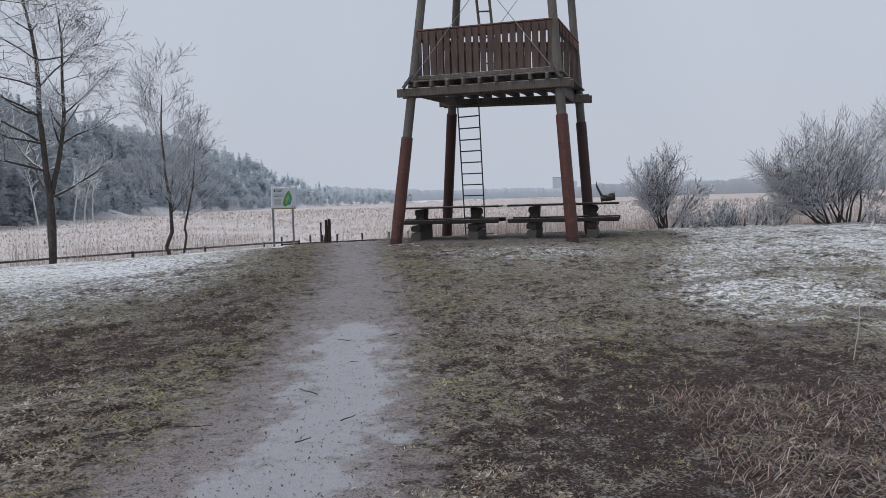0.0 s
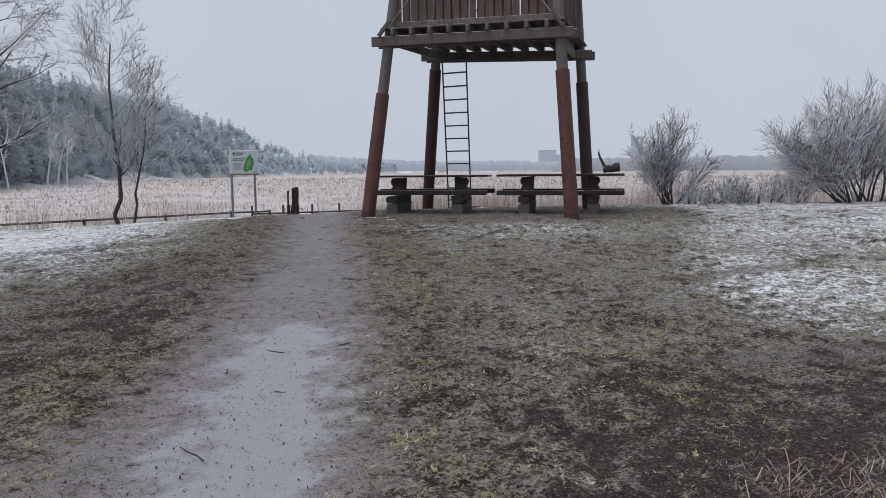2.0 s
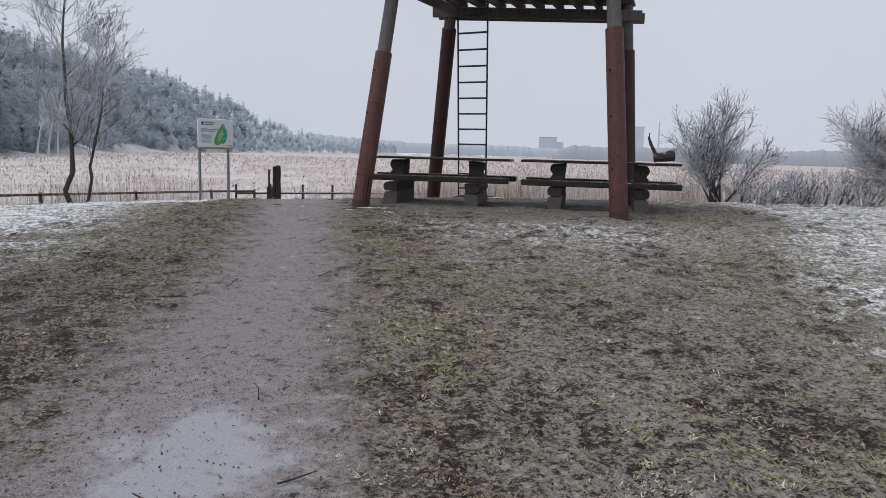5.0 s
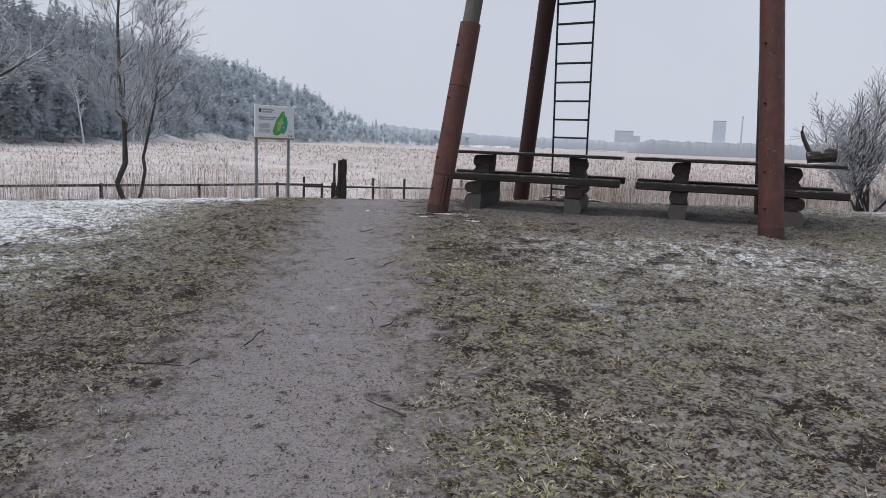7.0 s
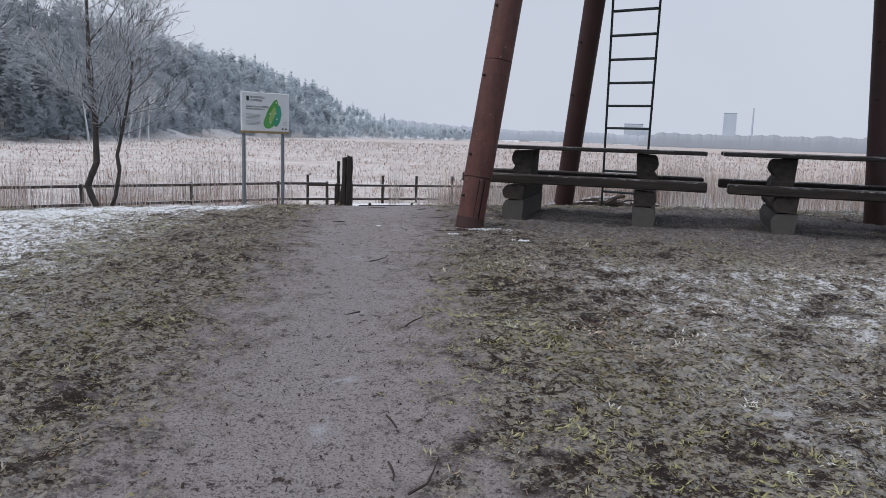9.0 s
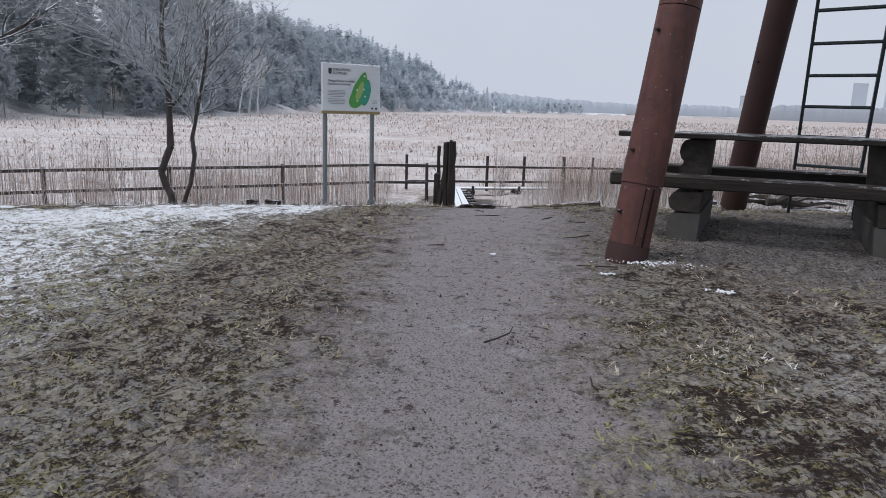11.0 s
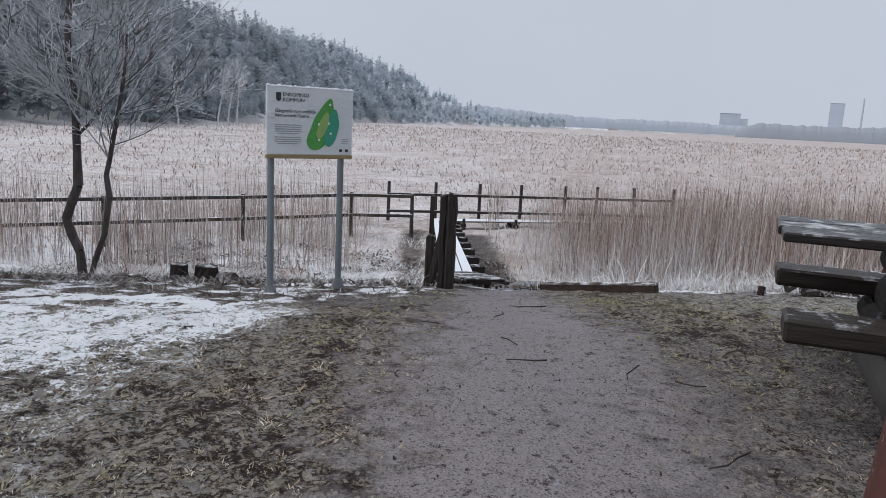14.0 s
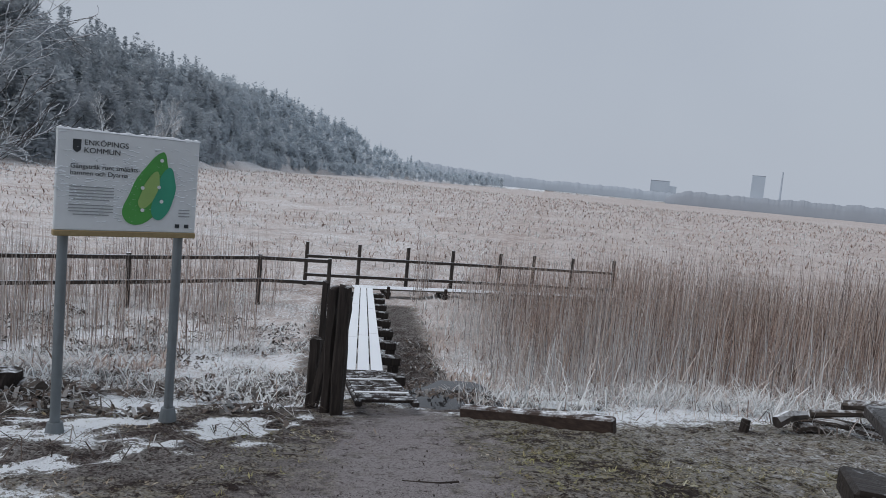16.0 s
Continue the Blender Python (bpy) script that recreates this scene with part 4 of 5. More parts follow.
def build_boardwalk():
    walkway = thing("boardwalk", WALK_A, "narrow snow-covered plank boardwalk across the marsh", "boardwalk")
    inv = Matrix.Translation(-WALK_A)
    d = (WALK_B - WALK_A).normalized()
    side = Vector((d.y, -d.x, 0)).normalized()
    for lane in (-1, 0, 1):
        cuts = [0, 0.27 + 0.02 * lane, 0.62 - 0.03 * lane, 1.0]
        for a, b in zip(cuts, cuts[1:]):
            bm = bmesh.new()
            off = side * 0.165 * lane
            beam(bm, WALK_A.lerp(WALK_B, a) + off + d * 0.01, WALK_A.lerp(WALK_B, b) + off, 0.152, 0.045, 0.006)
            bm.transform(inv)
            part("plank", bm, BOARD_WOOD, walkway)
    e = Vector((1.35, 0.62, 0)).normalized()
    start = WALK_B + d * 0.25 - e * 0.3
    n = Vector((-e.y, e.x, 0))
    for lane in (-1, 0, 1):
        bm = bmesh.new()
        beam(bm, start + n * 0.165 * lane, start + e * 8.0 + n * 0.165 * lane + Vector((0, 0, 0.05)), 0.152, 0.045, 0.006)
        bm.transform(inv)
        part("plank", bm, BOARD_WOOD, walkway)
    for k in range(9):
        p = WALK_A.lerp(WALK_B, (k + 0.3) / 9)
        bm = bmesh.new()
        beam(bm, p - side * 0.32 - Vector((0, 0, 0.085)), p + side * 0.52 - Vector((0, 0, 0.085)), 0.16, 0.12, 0.012)
        for s in (-0.3, 0.46):
            q = p + side * s
            pole(bm, (q.x, q.y, MARSH - 0.4), (q.x, q.y, q.z - 0.02), 0.05, 0.05, 7)
        bm.transform(inv)
        part("sleeper", bm, POST_WOOD, walkway)
    for k in range(5):
        p = start + e * (0.9 + 1.6 * k)
        bm = bmesh.new()
        beam(bm, p - n * 0.42 - Vector((0, 0, 0.085)), p + n * 0.3 - Vector((0, 0, 0.085)), 0.14, 0.12, 0.01)
        for s in (-0.4, 0.28):
            q = p + n * s
            pole(bm, (q.x, q.y, MARSH - 0.4), (q.x, q.y, q.z + (0.12 if s < 0 else -0.03)), 0.05, 0.045, 7)
        bm.transform(inv)
        part("sleeper", bm, POST_WOOD, walkway)
    # ribbed ramp from the bank down to the planks
    top, low = Vector((-3.36, 23.05, 0.185)), WALK_A + d * 0.1 + Vector((0, 0, 0.03))
    ramp = thing("ramp", top, "small ribbed wire-covered wooden ramp dusted with snow", "ramp")
    inv = Matrix.Translation(-top)
    across = Vector((0.9, 0.35, 0)).normalized()
    for s in (-0.24, 0.24):
        bm = bmesh.new()
        beam(bm, top + across * s, low + across * s, 0.06, 0.05, 0.01)
        bm.transform(inv)
        part("stringer", bm, POST_WOOD, ramp)
    for k in range(17):
        p = top.lerp(low, (k + 0.3) / 17)
        bm = bmesh.new()
        beam(bm, p - across * 0.25 + Vector((0, 0, 0.025)), p + across * 0.25 + Vector((0, 0, 0.025)), 0.045, 0.03, 0.006)
        bm.transform(inv)
        part("tread", bm, BOARD_WOOD if k % 7 == 3 else POST_WOOD, ramp)


build_boardwalk()

bm = bmesh.new()
beam(bm, (-2.75, 23.2, 0.15), (-1.56, 22.76, 0.35), 0.12, 0.13, 0.014)
tagged(part("edging_timber", bm, wood_material("wet_brown_timber", (0.035, 0.024, 0.02), (0.10, 0.07, 0.058), 0.5, (1.2, 12, 12))), "squared dark timber lying along the snowy bank", "timber")


# ---- trees and bushes ----
def branch_out(rnd, segs, p, d, length, r, level, spec):
    """Grows one branch as bent segments and its side branches after it."""
    steps = spec["steps"][level]
    step = length / steps
    for k in range(steps):
        f = (k + 1) / steps
        bend = spec["bend"][level]
        d = (d + Vector((rnd.gauss(0, bend), rnd.gauss(0, bend), rnd.gauss(0, bend) + spec["lift"][level] / steps))).normalized()
        q = p + d * step
        ra, rb = r * (1 - 0.8 * k / steps), r * (1 - 0.8 * f)
        segs.append((*p, *q, max(ra, spec["thin"]), max(rb, spec["thin"] * 0.8)))
        p = q
        if level + 1 < len(spec["steps"]) and f > spec["from"][level]:
            for _ in range(spec["kids"][level]):
                side = Vector((rnd.gauss(0, 1), rnd.gauss(0, 1), rnd.gauss(0, 0.35)))
                side = (side - d * side.dot(d)).normalized()
                spread = spec["spread"][level] * rnd.uniform(0.7, 1.25)
                e = (d * math.cos(spread) + side * math.sin(spread)).normalized()
                branch_out(rnd, segs, p, e, length * spec["ratio"][level] * rnd.uniform(0.6, 1.1) * (1.15 - 0.55 * f), rb * spec["slender"], level + 1, spec)


def bare_tree(name, at, label, category, stems, spec, seed, twig=TWIG, group="", foot=0.08, crook={}, bark=BARK):
    """A leafless tree: stout trunks as one part, limbs and frosted twigs as another."""
    rnd = random.Random(seed)
    tree = thing(name, at, label, category, group)
    segs = []
    for d, length, r in stems:
        off = Vector((rnd.uniform(-foot, foot), rnd.uniform(-foot, foot) * 0.6, -0.1))
        for knee in crook.get((length, r), ()):
            q = off + Vector(knee)
            segs.append((*off, *q, r * 1.2, r * 1.05))
            off = q
        branch_out(rnd, segs, off, Vector(d).normalized(), length, r, 0, spec)
    segs = np.array(segs)
    thick = segs[:, 6] > spec["stout"]
    if thick.any():
        v, f = prisms(segs[thick], 7)
        tagged(sheet("trunk", v, f, bark, parent=tree, shade=True), kind="stuff")
    v, f = prisms(segs[~thick], 3)
    sheet("crown", v, f, twig, parent=tree)
    return tree


TREE = dict(steps=[12, 7, 5, 4], bend=[0.05, 0.11, 0.15, 0.17], lift=[0.12, 0.15, 0.1, 0.1], kids=[2, 3, 2, 0], spread=[1.05, 0.8, 0.75, 0.6], ratio=[0.46, 0.52, 0.5, 0.5], thin=0.005, stout=0.022)
TREE["slender"] = 0.5
TREE["from"] = [0.22, 0.15, 0.2, 0.2]
SLIM = dict(steps=[16, 6, 5, 4], bend=[0.05, 0.09, 0.13, 0.15], lift=[0.12, 0.3, 0.3, 0.25], kids=[3, 2, 1, 0], spread=[0.95, 0.65, 0.6, 0.6], ratio=[0.36, 0.55, 0.55, 0.5], thin=0.0048, stout=0.02)
SLIM["slender"] = 0.42
SLIM["from"] = [0.0, 0.1, 0.2, 0.2]
BUSH = dict(steps=[7, 5, 4], bend=[0.12, 0.16, 0.18], lift=[0.15, 0.3, 0.25], kids=[3, 3, 0], spread=[0.6, 0.65, 0.6], ratio=[0.55, 0.55, 0.5], thin=0.0055, stout=0.022)
BUSH["slender"] = 0.55
BUSH["from"] = [0.15, 0.1, 0.2]
THICKET = dict(BUSH, kids=[2, 2, 0], steps=[5, 4, 3], stout=1.0)

bare_tree("alder_tree", (-11.9, 21.6, float(land(-11.9, 21.6))), "leafless dark alder with snow-dusted spreading crown", "tree", [((0.02, 0, 1), 9.6, 0.12), ((0.22, 0.1, 1), 5.6, 0.08)], TREE, 11, foot=0.02, crook={(5.6, 0.08): [(0.0, 0, 1.2), (0.03, 0, 1.1), (0.10, 0, 0.3)]})
bare_tree("alder_tree", (-8.9, 11.8, float(land(-8.9, 11.8))), "leafless tree with frosted branches hanging over the grass", "tree", [((0.12, 0.05, 1), 8.5, 0.15)], dict(TREE, kids=[2, 2, 2, 0]), 21)
bare_tree("young_birch", (-8.93, 23.65, float(land(-8.93, 23.65)) + 0.12), "slim leafless birch with a crooked double stem", "tree", [((0.03, 0, 1), 5.5, 0.055), ((0.16, 0.05, 1), 3.3, 0.034)], SLIM, 31, crook={(5.5, 0.055): [(-0.04, 0, 0.40), (-0.10, 0, 0.18), (-0.09, 0, 0.24), (0.09, 0, 0.22), (0.12, 0, 0.25), (0.0, 0, 0.3)], (3.3, 0.034): [(0.08, 0, 0.25), (0.17, 0, 0.4), (0.10, 0, 0.5), (-0.04, 0, 0.3)]})


FAR_BIRCH = dict(SLIM, steps=[10, 6, 4], kids=[2, 2, 0], spread=[0.6, 0.6, 0.6], ratio=[0.34, 0.5, 0.5], thin=0.035, stout=0.06)
FAR_BIRCH["from"] = [0.35, 0.2, 0.2]
for k, (az, r, tall, lean) in enumerate(((-30.6, 156, 11.5, -0.03), (-29.9, 158, 12.5, 0.16), (-29.2, 164, 11.0, 0.1), (-33.5, 134, 10.5, 0.0))):
    x, y = -2 + r * math.sin(radians(az)), 17 + r * math.cos(radians(az))
    bare_tree("birch_tree", (x, y, float(land(x, y))), "tall pale leafless birch at the edge of the marsh", "tree", [((lean, 0, 1), tall, 0.22)], FAR_BIRCH, 51 + k, BIRCH, "birches on the far shore", bark=BIRCH)


def bush(name, x, y, count, height, lean, seed, label, foot=0.2, spec=BUSH):
    rnd = random.Random(seed)
    stems = []
    for _ in range(count):
        a = rnd.uniform(0, 2 * math.pi)
        s = rnd.uniform(0.15, 0.75)
        stems.append(((math.cos(a) * s + lean[0], math.sin(a) * s + lean[1], 1), height * rnd.uniform(0.65, 1.1), rnd.uniform(0.016, 0.04)))
    return bare_tree(name, (x, y, float(land(x, y))), label, "bush", stems, spec, seed, BUSH_TWIG, "rimed bushes", foot)


bush("willow_bush", 6.7, 22.6, 14, 2.15, (0, 0), 41, "rounded leafless willow bush thick with rime")
bush("willow_bush", 11.3, 22.0, 15, 2.6, (-0.75, 0), 42, "spreading leafless willow bush leaning over the bank")
bush("willow_bush", 12.2, 22.6, 15, 2.9, (0.0, 0), 43, "tall leafless willow bush white with rime", 0.35)
bush("willow_bush", 14.6, 22.0, 12, 3.0, (-0.1, 0), 44, "broad leafless willow bush white with rime", 0.35)
bush("low_bush", 9.2, 22.2, 44, 0.75, (-0.3, 0), 45, "low tangled thicket of rimed twigs", 1.0, THICKET)
bush("low_bush", 7.6, 22.1, 36, 0.5, (0.2, 0), 47, "low tangled thicket of rimed twigs", 0.8, THICKET)
bush("low_bush", 12.8, 20.8, 24, 0.45, (0.2, 0), 46, "low tangled thicket of rimed twigs", 1.0, THICKET)


# ---- blades: grass, reeds and marsh tussocks ----
def blades(name, x, y, z, length, width, tilt, turn, frost, material, label, category, plume=None):
    """Bent flat blades, each two quads; tilt from upright and turn in radians."""
    n = len(x)
    base = np.stack([x, y, z], 1)
    flat = np.stack([np.cos(turn), np.sin(turn), 0 * turn], 1)
    side = np.stack([-np.sin(turn), np.cos(turn), 0 * turn], 1) * width[:, None] / 2
    up = np.array([0, 0, 1.0])
    d1 = flat * np.sin(tilt * 0.7)[:, None] + up * np.cos(tilt * 0.7)[:, None]
    d2 = flat * np.sin(tilt * 1.25)[:, None] + up * np.cos(tilt * 1.25)[:, None]
    mid = base + d1 * (length * 0.55)[:, None]
    tip = mid + d2 * (length * 0.45)[:, None]
    k = 0.8 if plume is None else plume
    verts = np.stack([base - side, base + side, mid + side * k, mid - side * k, tip + side * 0.25, tip - side * 0.25], 1).reshape(-1, 3)
    i = np.arange(n)[:, None] * 6
    faces = np.concatenate([i + [0, 1, 2, 3], i + [3, 2, 4, 5]], 1).reshape(-1, 4)
    ob = sheet(name, verts, faces, material, dict(frost=np.repeat(frost, 6)))
    return tagged(ob, label, category, kind="stuff")


def tufts(name, x, y, z, frost, tone, size, rng, count, reach, width, material, label, category):
    """Tufts of pointed blades that radiate from one root, matted towards the ground; each tuft has a tone of its own."""
    n = len(x)
    cx, cy, cz, cold, big = (np.repeat(v, count) for v in (x, y, z, frost, size))
    m = n * count
    turn = np.repeat(rng.uniform(0, 6.28, n), count) + rng.normal(0, 1.0, m)
    long = rng.uniform(reach[0], reach[1], m) * big
    high = long * rng.uniform(0.08, 0.75, m)
    out = np.stack([np.cos(turn), np.sin(turn), 0 * turn], 1)
    side = np.stack([-np.sin(turn), np.cos(turn), rng.normal(0, 0.5, m)], 1) * (rng.uniform(width[0], width[1], m) * big)[:, None]
    root = np.stack([cx, cy, cz], 1) + rng.normal(0, 0.010, (m, 3)) * [1, 1, 0.3]
    tip = root + out * long[:, None] + np.stack([0 * high, 0 * high, high], 1)
    belly = root + (tip - root) * 0.45
    verts = np.stack([root, belly + side / 2, tip, belly - side / 2], 1).reshape(-1, 3)
    faces = (np.arange(m)[:, None] * 4 + [0, 1, 2, 3]).reshape(-1, 4)
    ob = sheet(name, verts, faces, material, dict(frost=np.repeat(np.clip(cold + rng.normal(0, 0.1, m), 0, 1), 4), tone=np.repeat(tone, 4 * count)))
    return tagged(ob, label, category, kind="stuff")


def build_grass():
    rng = np.random.default_rng(5)
    n = 300000
    y = 1.5 + 20.5 * rng.random(n) ** 1.15
    half = 2.2 + 0.60 * y
    x = -0.3 + (rng.random(n) * 2 - 1) * np.minimum(half, 10.5)
    path, snow, ice, marsh, mud, ditch = covers(x, y)
    clump = value_noise(x, y, 7.0, 12, 2) * 0.65 + value_noise(x, y, 1.2, 13, 2) * 0.35
    keep = (rng.random(n) > 1.15 * path + 0.05) & (rng.random(n) > 0.9 * mud) & (clump + 0.22 * rng.random(n) > 0.58) & (marsh < 0.3) & (rng.random(n) > 0.8 * ditch) & (rng.random(n) > 0.7 * gaps(x, y))
    x, y, snow, clump = x[keep], y[keep], snow[keep], clump[keep]
    n = len(x)
    cold = np.clip(snow * 1.35 - 0.1 + 0.8 * (value_noise(x, y, 3.0, 14) - 0.5) + 1.2 * (clump - 0.6) + rng.normal(0, 0.16, n), 0, 1)
    tone = np.clip(0.56 + 1.8 * (clump - 0.58) + 0.5 * (value_noise(x, y, 0.9, 16) - 0.5) + rng.normal(0, 0.2, n), 0, 1)
    z = land(x, y) + relief(x, y) + 0.003
    size = np.clip(rng.lognormal(0, 0.3, n), 0.5, 1.6) * 0.85
    tufts("grass", x, y, z, cold, tone, size, rng, 4, (0.013, 0.038), (0.0035, 0.008), GRASS, "matted brown and green winter grass dusted with frost", "grass")


build_grass()


def build_reeds():
    rng = np.random.default_rng(6)

    def clear(x, y):
        t = (y - WALK_A.y) / (WALK_B.y - WALK_A.y)
        axis = WALK_A.x + t * (WALK_B.x - WALK_A.x)
        return (x > axis + 1.35) | (x < axis - 1.9) | (y > 38.5)

    # dense bed beside the boardwalk
    n = 98000
    x, y = rng.uniform(-4.5, 20, n), 24.2 + 17 * rng.random(n) ** 1.15
    edge = 24.4 + np.interp(x, [-4, 0, 4, 8, 18], [0.2, 0.6, 1.8, 3.0, 4.0]) + 1.2 * value_noise(x, y, 0.7, 21)
    axis = WALK_A.x - 0.255 * (y - WALK_A.y)
    rim = np.clip(np.minimum(y - edge, x - axis - 1.1 - 0.8 * value_noise(x, y, 0.9, 27)) / 2.2, 0, 1)
    keep = clear(x, y) & (y > edge) & (value_noise(x, y, 0.35, 22) > 0.24) & (rng.random(n) < (0.3 + 0.55 * rim) * np.interp(y, [24, 31, 37, 40], [1, 0.9, 0.5, 0.1])) & (y < 40.5)
    x, y, rim = x[keep], y[keep], rim[keep]
    n = len(x)
    tall = rng.uniform(0.9, 2.2, n) * (0.42 + 0.58 * rim) * (0.6 + 0.8 * value_noise(x, y, 1.1, 28, 2)) * np.interp(x - axis[keep], [1, 3, 7], [0.5, 0.72, 1.0])
    fallen = rng.random(n) < 0.2 + 0.3 * (1 - rim)
    blades("reeds", x, y, land(x, y) - 0.05, tall, rng.uniform(0.003, 0.009, n), np.abs(rng.normal(0.09, 0.13, n)) + fallen * rng.uniform(0.15, 1.1, n), rng.uniform(0, 6.28, n), np.clip(rng.uniform(0.0, 0.45, n) + 0.55 * (1 - rim) + 0.8 * (value_noise(x, y, 0.8, 35, 2) - 0.5), 0, 1), REED, "dense bed of dry straw-coloured reeds tipped with frost", "reeds", 1.35)
    # snow-laden bent grass at the foot of the reeds
    n = 9000
    x = rng.uniform(-3.4, 8, n)
    y = 24.0 + np.interp(x, [-4, 0, 4, 8], [0.0, 0.5, 1.6, 2.8]) + 2.0 * rng.random(n) ** 1.4
    axis = WALK_A.x - 0.255 * (y - WALK_A.y)
    keep = (x > axis + 1.5) & (value_noise(x, y, 1.1, 37, 2) > 0.42)
    x, y = x[keep], y[keep]
    n = len(x)
    blades("snowy_grass", x, y, land(x, y) - 0.02, rng.uniform(0.15, 0.55, n), rng.uniform(0.006, 0.014, n), rng.uniform(0.75, 1.45, n), rng.uniform(0, 6.28, n), np.clip(rng.normal(0.85, 0.3, n), 0, 1), SNOWY, "bent dead grass laden with snow at the foot of the reeds", "grass")
    # dark litter and snowy tussocks on the boggy bank
    n = 15000
    x, y = rng.uniform(-12, -2.5, n), 21.9 + 9.5 * rng.random(n) ** 1.2
    axis = WALK_A.x - 0.255 * (y - WALK_A.y)
    keep = ((x < axis - 0.55) | ((x > axis + 0.5) & (x < axis + 1.4) & (y > 24))) & (value_noise(x, y, 1.6, 38, 3) > 0.47)
    x, y = x[keep], y[keep]
    n = len(x)
    blades("bog_litter", x, y, land(x, y) + 0.015, rng.uniform(0.04, 0.16, n), rng.uniform(0.015, 0.05, n), rng.uniform(1.15, 1.65, n), rng.uniform(0, 6.28, n), rng.uniform(0, 0.4, n), STICK, "dark rotten leaves and clods in the snow", "litter")
    n = 14000
    x, y = rng.uniform(-13, -1.5, n), 23.0 + 11 * rng.random(n)
    axis = WALK_A.x - 0.255 * (y - WALK_A.y)
    keep = ((x < axis - 0.5) | ((x > axis + 1.3) & (x < axis + 2.8) & (y > 24))) & (value_noise(x, y, 1.2, 39, 2) > 0.5)
    x, y = x[keep], y[keep]
    n = len(x)
    blades("snowy_tussocks", x, y, land(x, y), rng.uniform(0.08, 0.3, n), rng.uniform(0.008, 0.022, n), rng.uniform(0.8, 1.5, n), rng.uniform(0, 6.28, n), np.clip(rng.normal(0.95, 0.3, n), 0, 1), SNOWY, "snow-covered tussocks of bent marsh grass", "grass")
    # thin stands along the fence
    n = 46000
    x, y = rng.uniform(-30, -5.2, n), rng.uniform(22, 40, n)
    line = np.interp(x, [-27, -8.6, -5], [15.5, 33.1, 36])
    keep = clear(x, y) & (np.abs(y - line + 1.5) < 4.6) & (y > 25.6 + np.clip((x + 10) * 0.5, 0, 1.8)) & (value_noise(x, y, 0.8, 23) > 0.46)
    x, y = x[keep], y[keep]
    n = len(x)
    blades("reeds", x, y, land(x, y) - 0.05, rng.uniform(0.7, 2.0, n) * (0.5 + 0.9 * value_noise(x, y, 0.7, 29)), rng.uniform(0.003, 0.0075, n), np.abs(rng.normal(0.05, 0.1, n)) + (rng.random(n) < 0.15) * rng.uniform(0.2, 1.0, n), rng.uniform(0, 6.28, n), rng.uniform(0.0, 0.6, n), REED, "thin stand of dry reeds along the fence", "reeds", 1.5)
    # low frosted grass on the open marsh
    n = 64000
    r = 8 + 260 * rng.random(n) ** 2.0
    a = rng.uniform(-0.95, 0.85, n)
    x, y = -2 + r * np.sin(a), 19 + r * np.cos(a)
    keep = (land(x, y) < -0.45) & clear(x, y) & (value_noise(x, y, 0.25, 24) > 0.36)
    x, y, r = x[keep], y[keep], r[keep]
    n = len(x)
    blades("marsh_grass", x, y, land(x, y), rng.uniform(0.10, 0.36, n) * (0.8 + r / 120), rng.uniform(0.012, 0.032, n) * (0.7 + r / 26), np.abs(rng.normal(0.95, 0.3, n)), rng.uniform(0, 6.28, n), np.clip(1.6 * (value_noise(x, y, 0.8, 33, 2) - 0.25) + rng.normal(0, 0.2, n), 0, 1), TUSSOCK, "frosted reddish marsh grass", "grass")
    # dark sticks and stalks among the snow
    n = 15000
    x, y = rng.uniform(-13, 8, n), rng.uniform(20.6, 26.5, n)
    z = land(x, y)
    keep = (z < 0.42) & (z > -0.9) & ((x < -3.9) | ((x > -2.4) & (y > 23.3))) & (value_noise(x, y, 1.3, 26) > 0.45)
    x, y, z = x[keep], y[keep], z[keep]
    n = len(x)
    blades("bank_sticks", x, y, z + 0.02, rng.uniform(0.05, 0.3, n), rng.uniform(0.004, 0.012, n), rng.uniform(1.4, 1.7, n), rng.uniform(0, 6.28, n), rng.uniform(0, 0.6, n), STICK, "dark broken sticks among the snow on the bank", "sticks")
    # snowy litter and bent grass on the bank
    n = 11000
    x, y = rng.uniform(-14, 9, n), rng.uniform(22.4, 27.5, n)
    z = land(x, y)
    walk_x = WALK_A.x + (y - WALK_A.y) * -0.255
    keep = (z < 0.36) & (z > -1.2) & (np.abs(x - walk_x - 0.2) > 0.75) & ((x < -3.9) | (y > 23.5)) & (value_noise(x, y, 0.9, 25) > 0.38)
    x, y, z = x[keep], y[keep], z[keep]
    n = len(x)
    blades("bank_grass", x, y, z, rng.uniform(0.07, 0.28, n), rng.uniform(0.004, 0.009, n), rng.uniform(0.6, 1.6, n), rng.uniform(0, 6.28, n), rng.uniform(0.2, 1.0, n), TUSSOCK, "bent snowy grass on the bank", "grass")


build_reeds()


# ---- woods and distance ----
def conifer(rng, tall, count, size):
    """A spruce: small drooping sprays set in whorls in a narrow ragged cone."""
    f = np.sort(rng.random(count) ** 1.35)
    tier = 0.72 + 0.28 * np.cos(f * 46.0 + rng.uniform(0, 6))
    reach = tall * (0.155 * (1 - f) ** 0.85 * tier * rng.uniform(0.35, 1.1, count)) + 0.05
    a = rng.uniform(0, 6.283, count)
    c = np.stack([reach * np.cos(a), reach * np.sin(a), tall * (0.12 + 0.86 * f) - 0.35 * reach], 1)
    e = rng.normal(size=(count, 3, 3)) * size * tall * [1, 1, 0.55] * (1.1 - 0.6 * f)[:, None, None]
    e[:, 2, 2] -= 0.012 * tall
    return c[:, None, :] + e


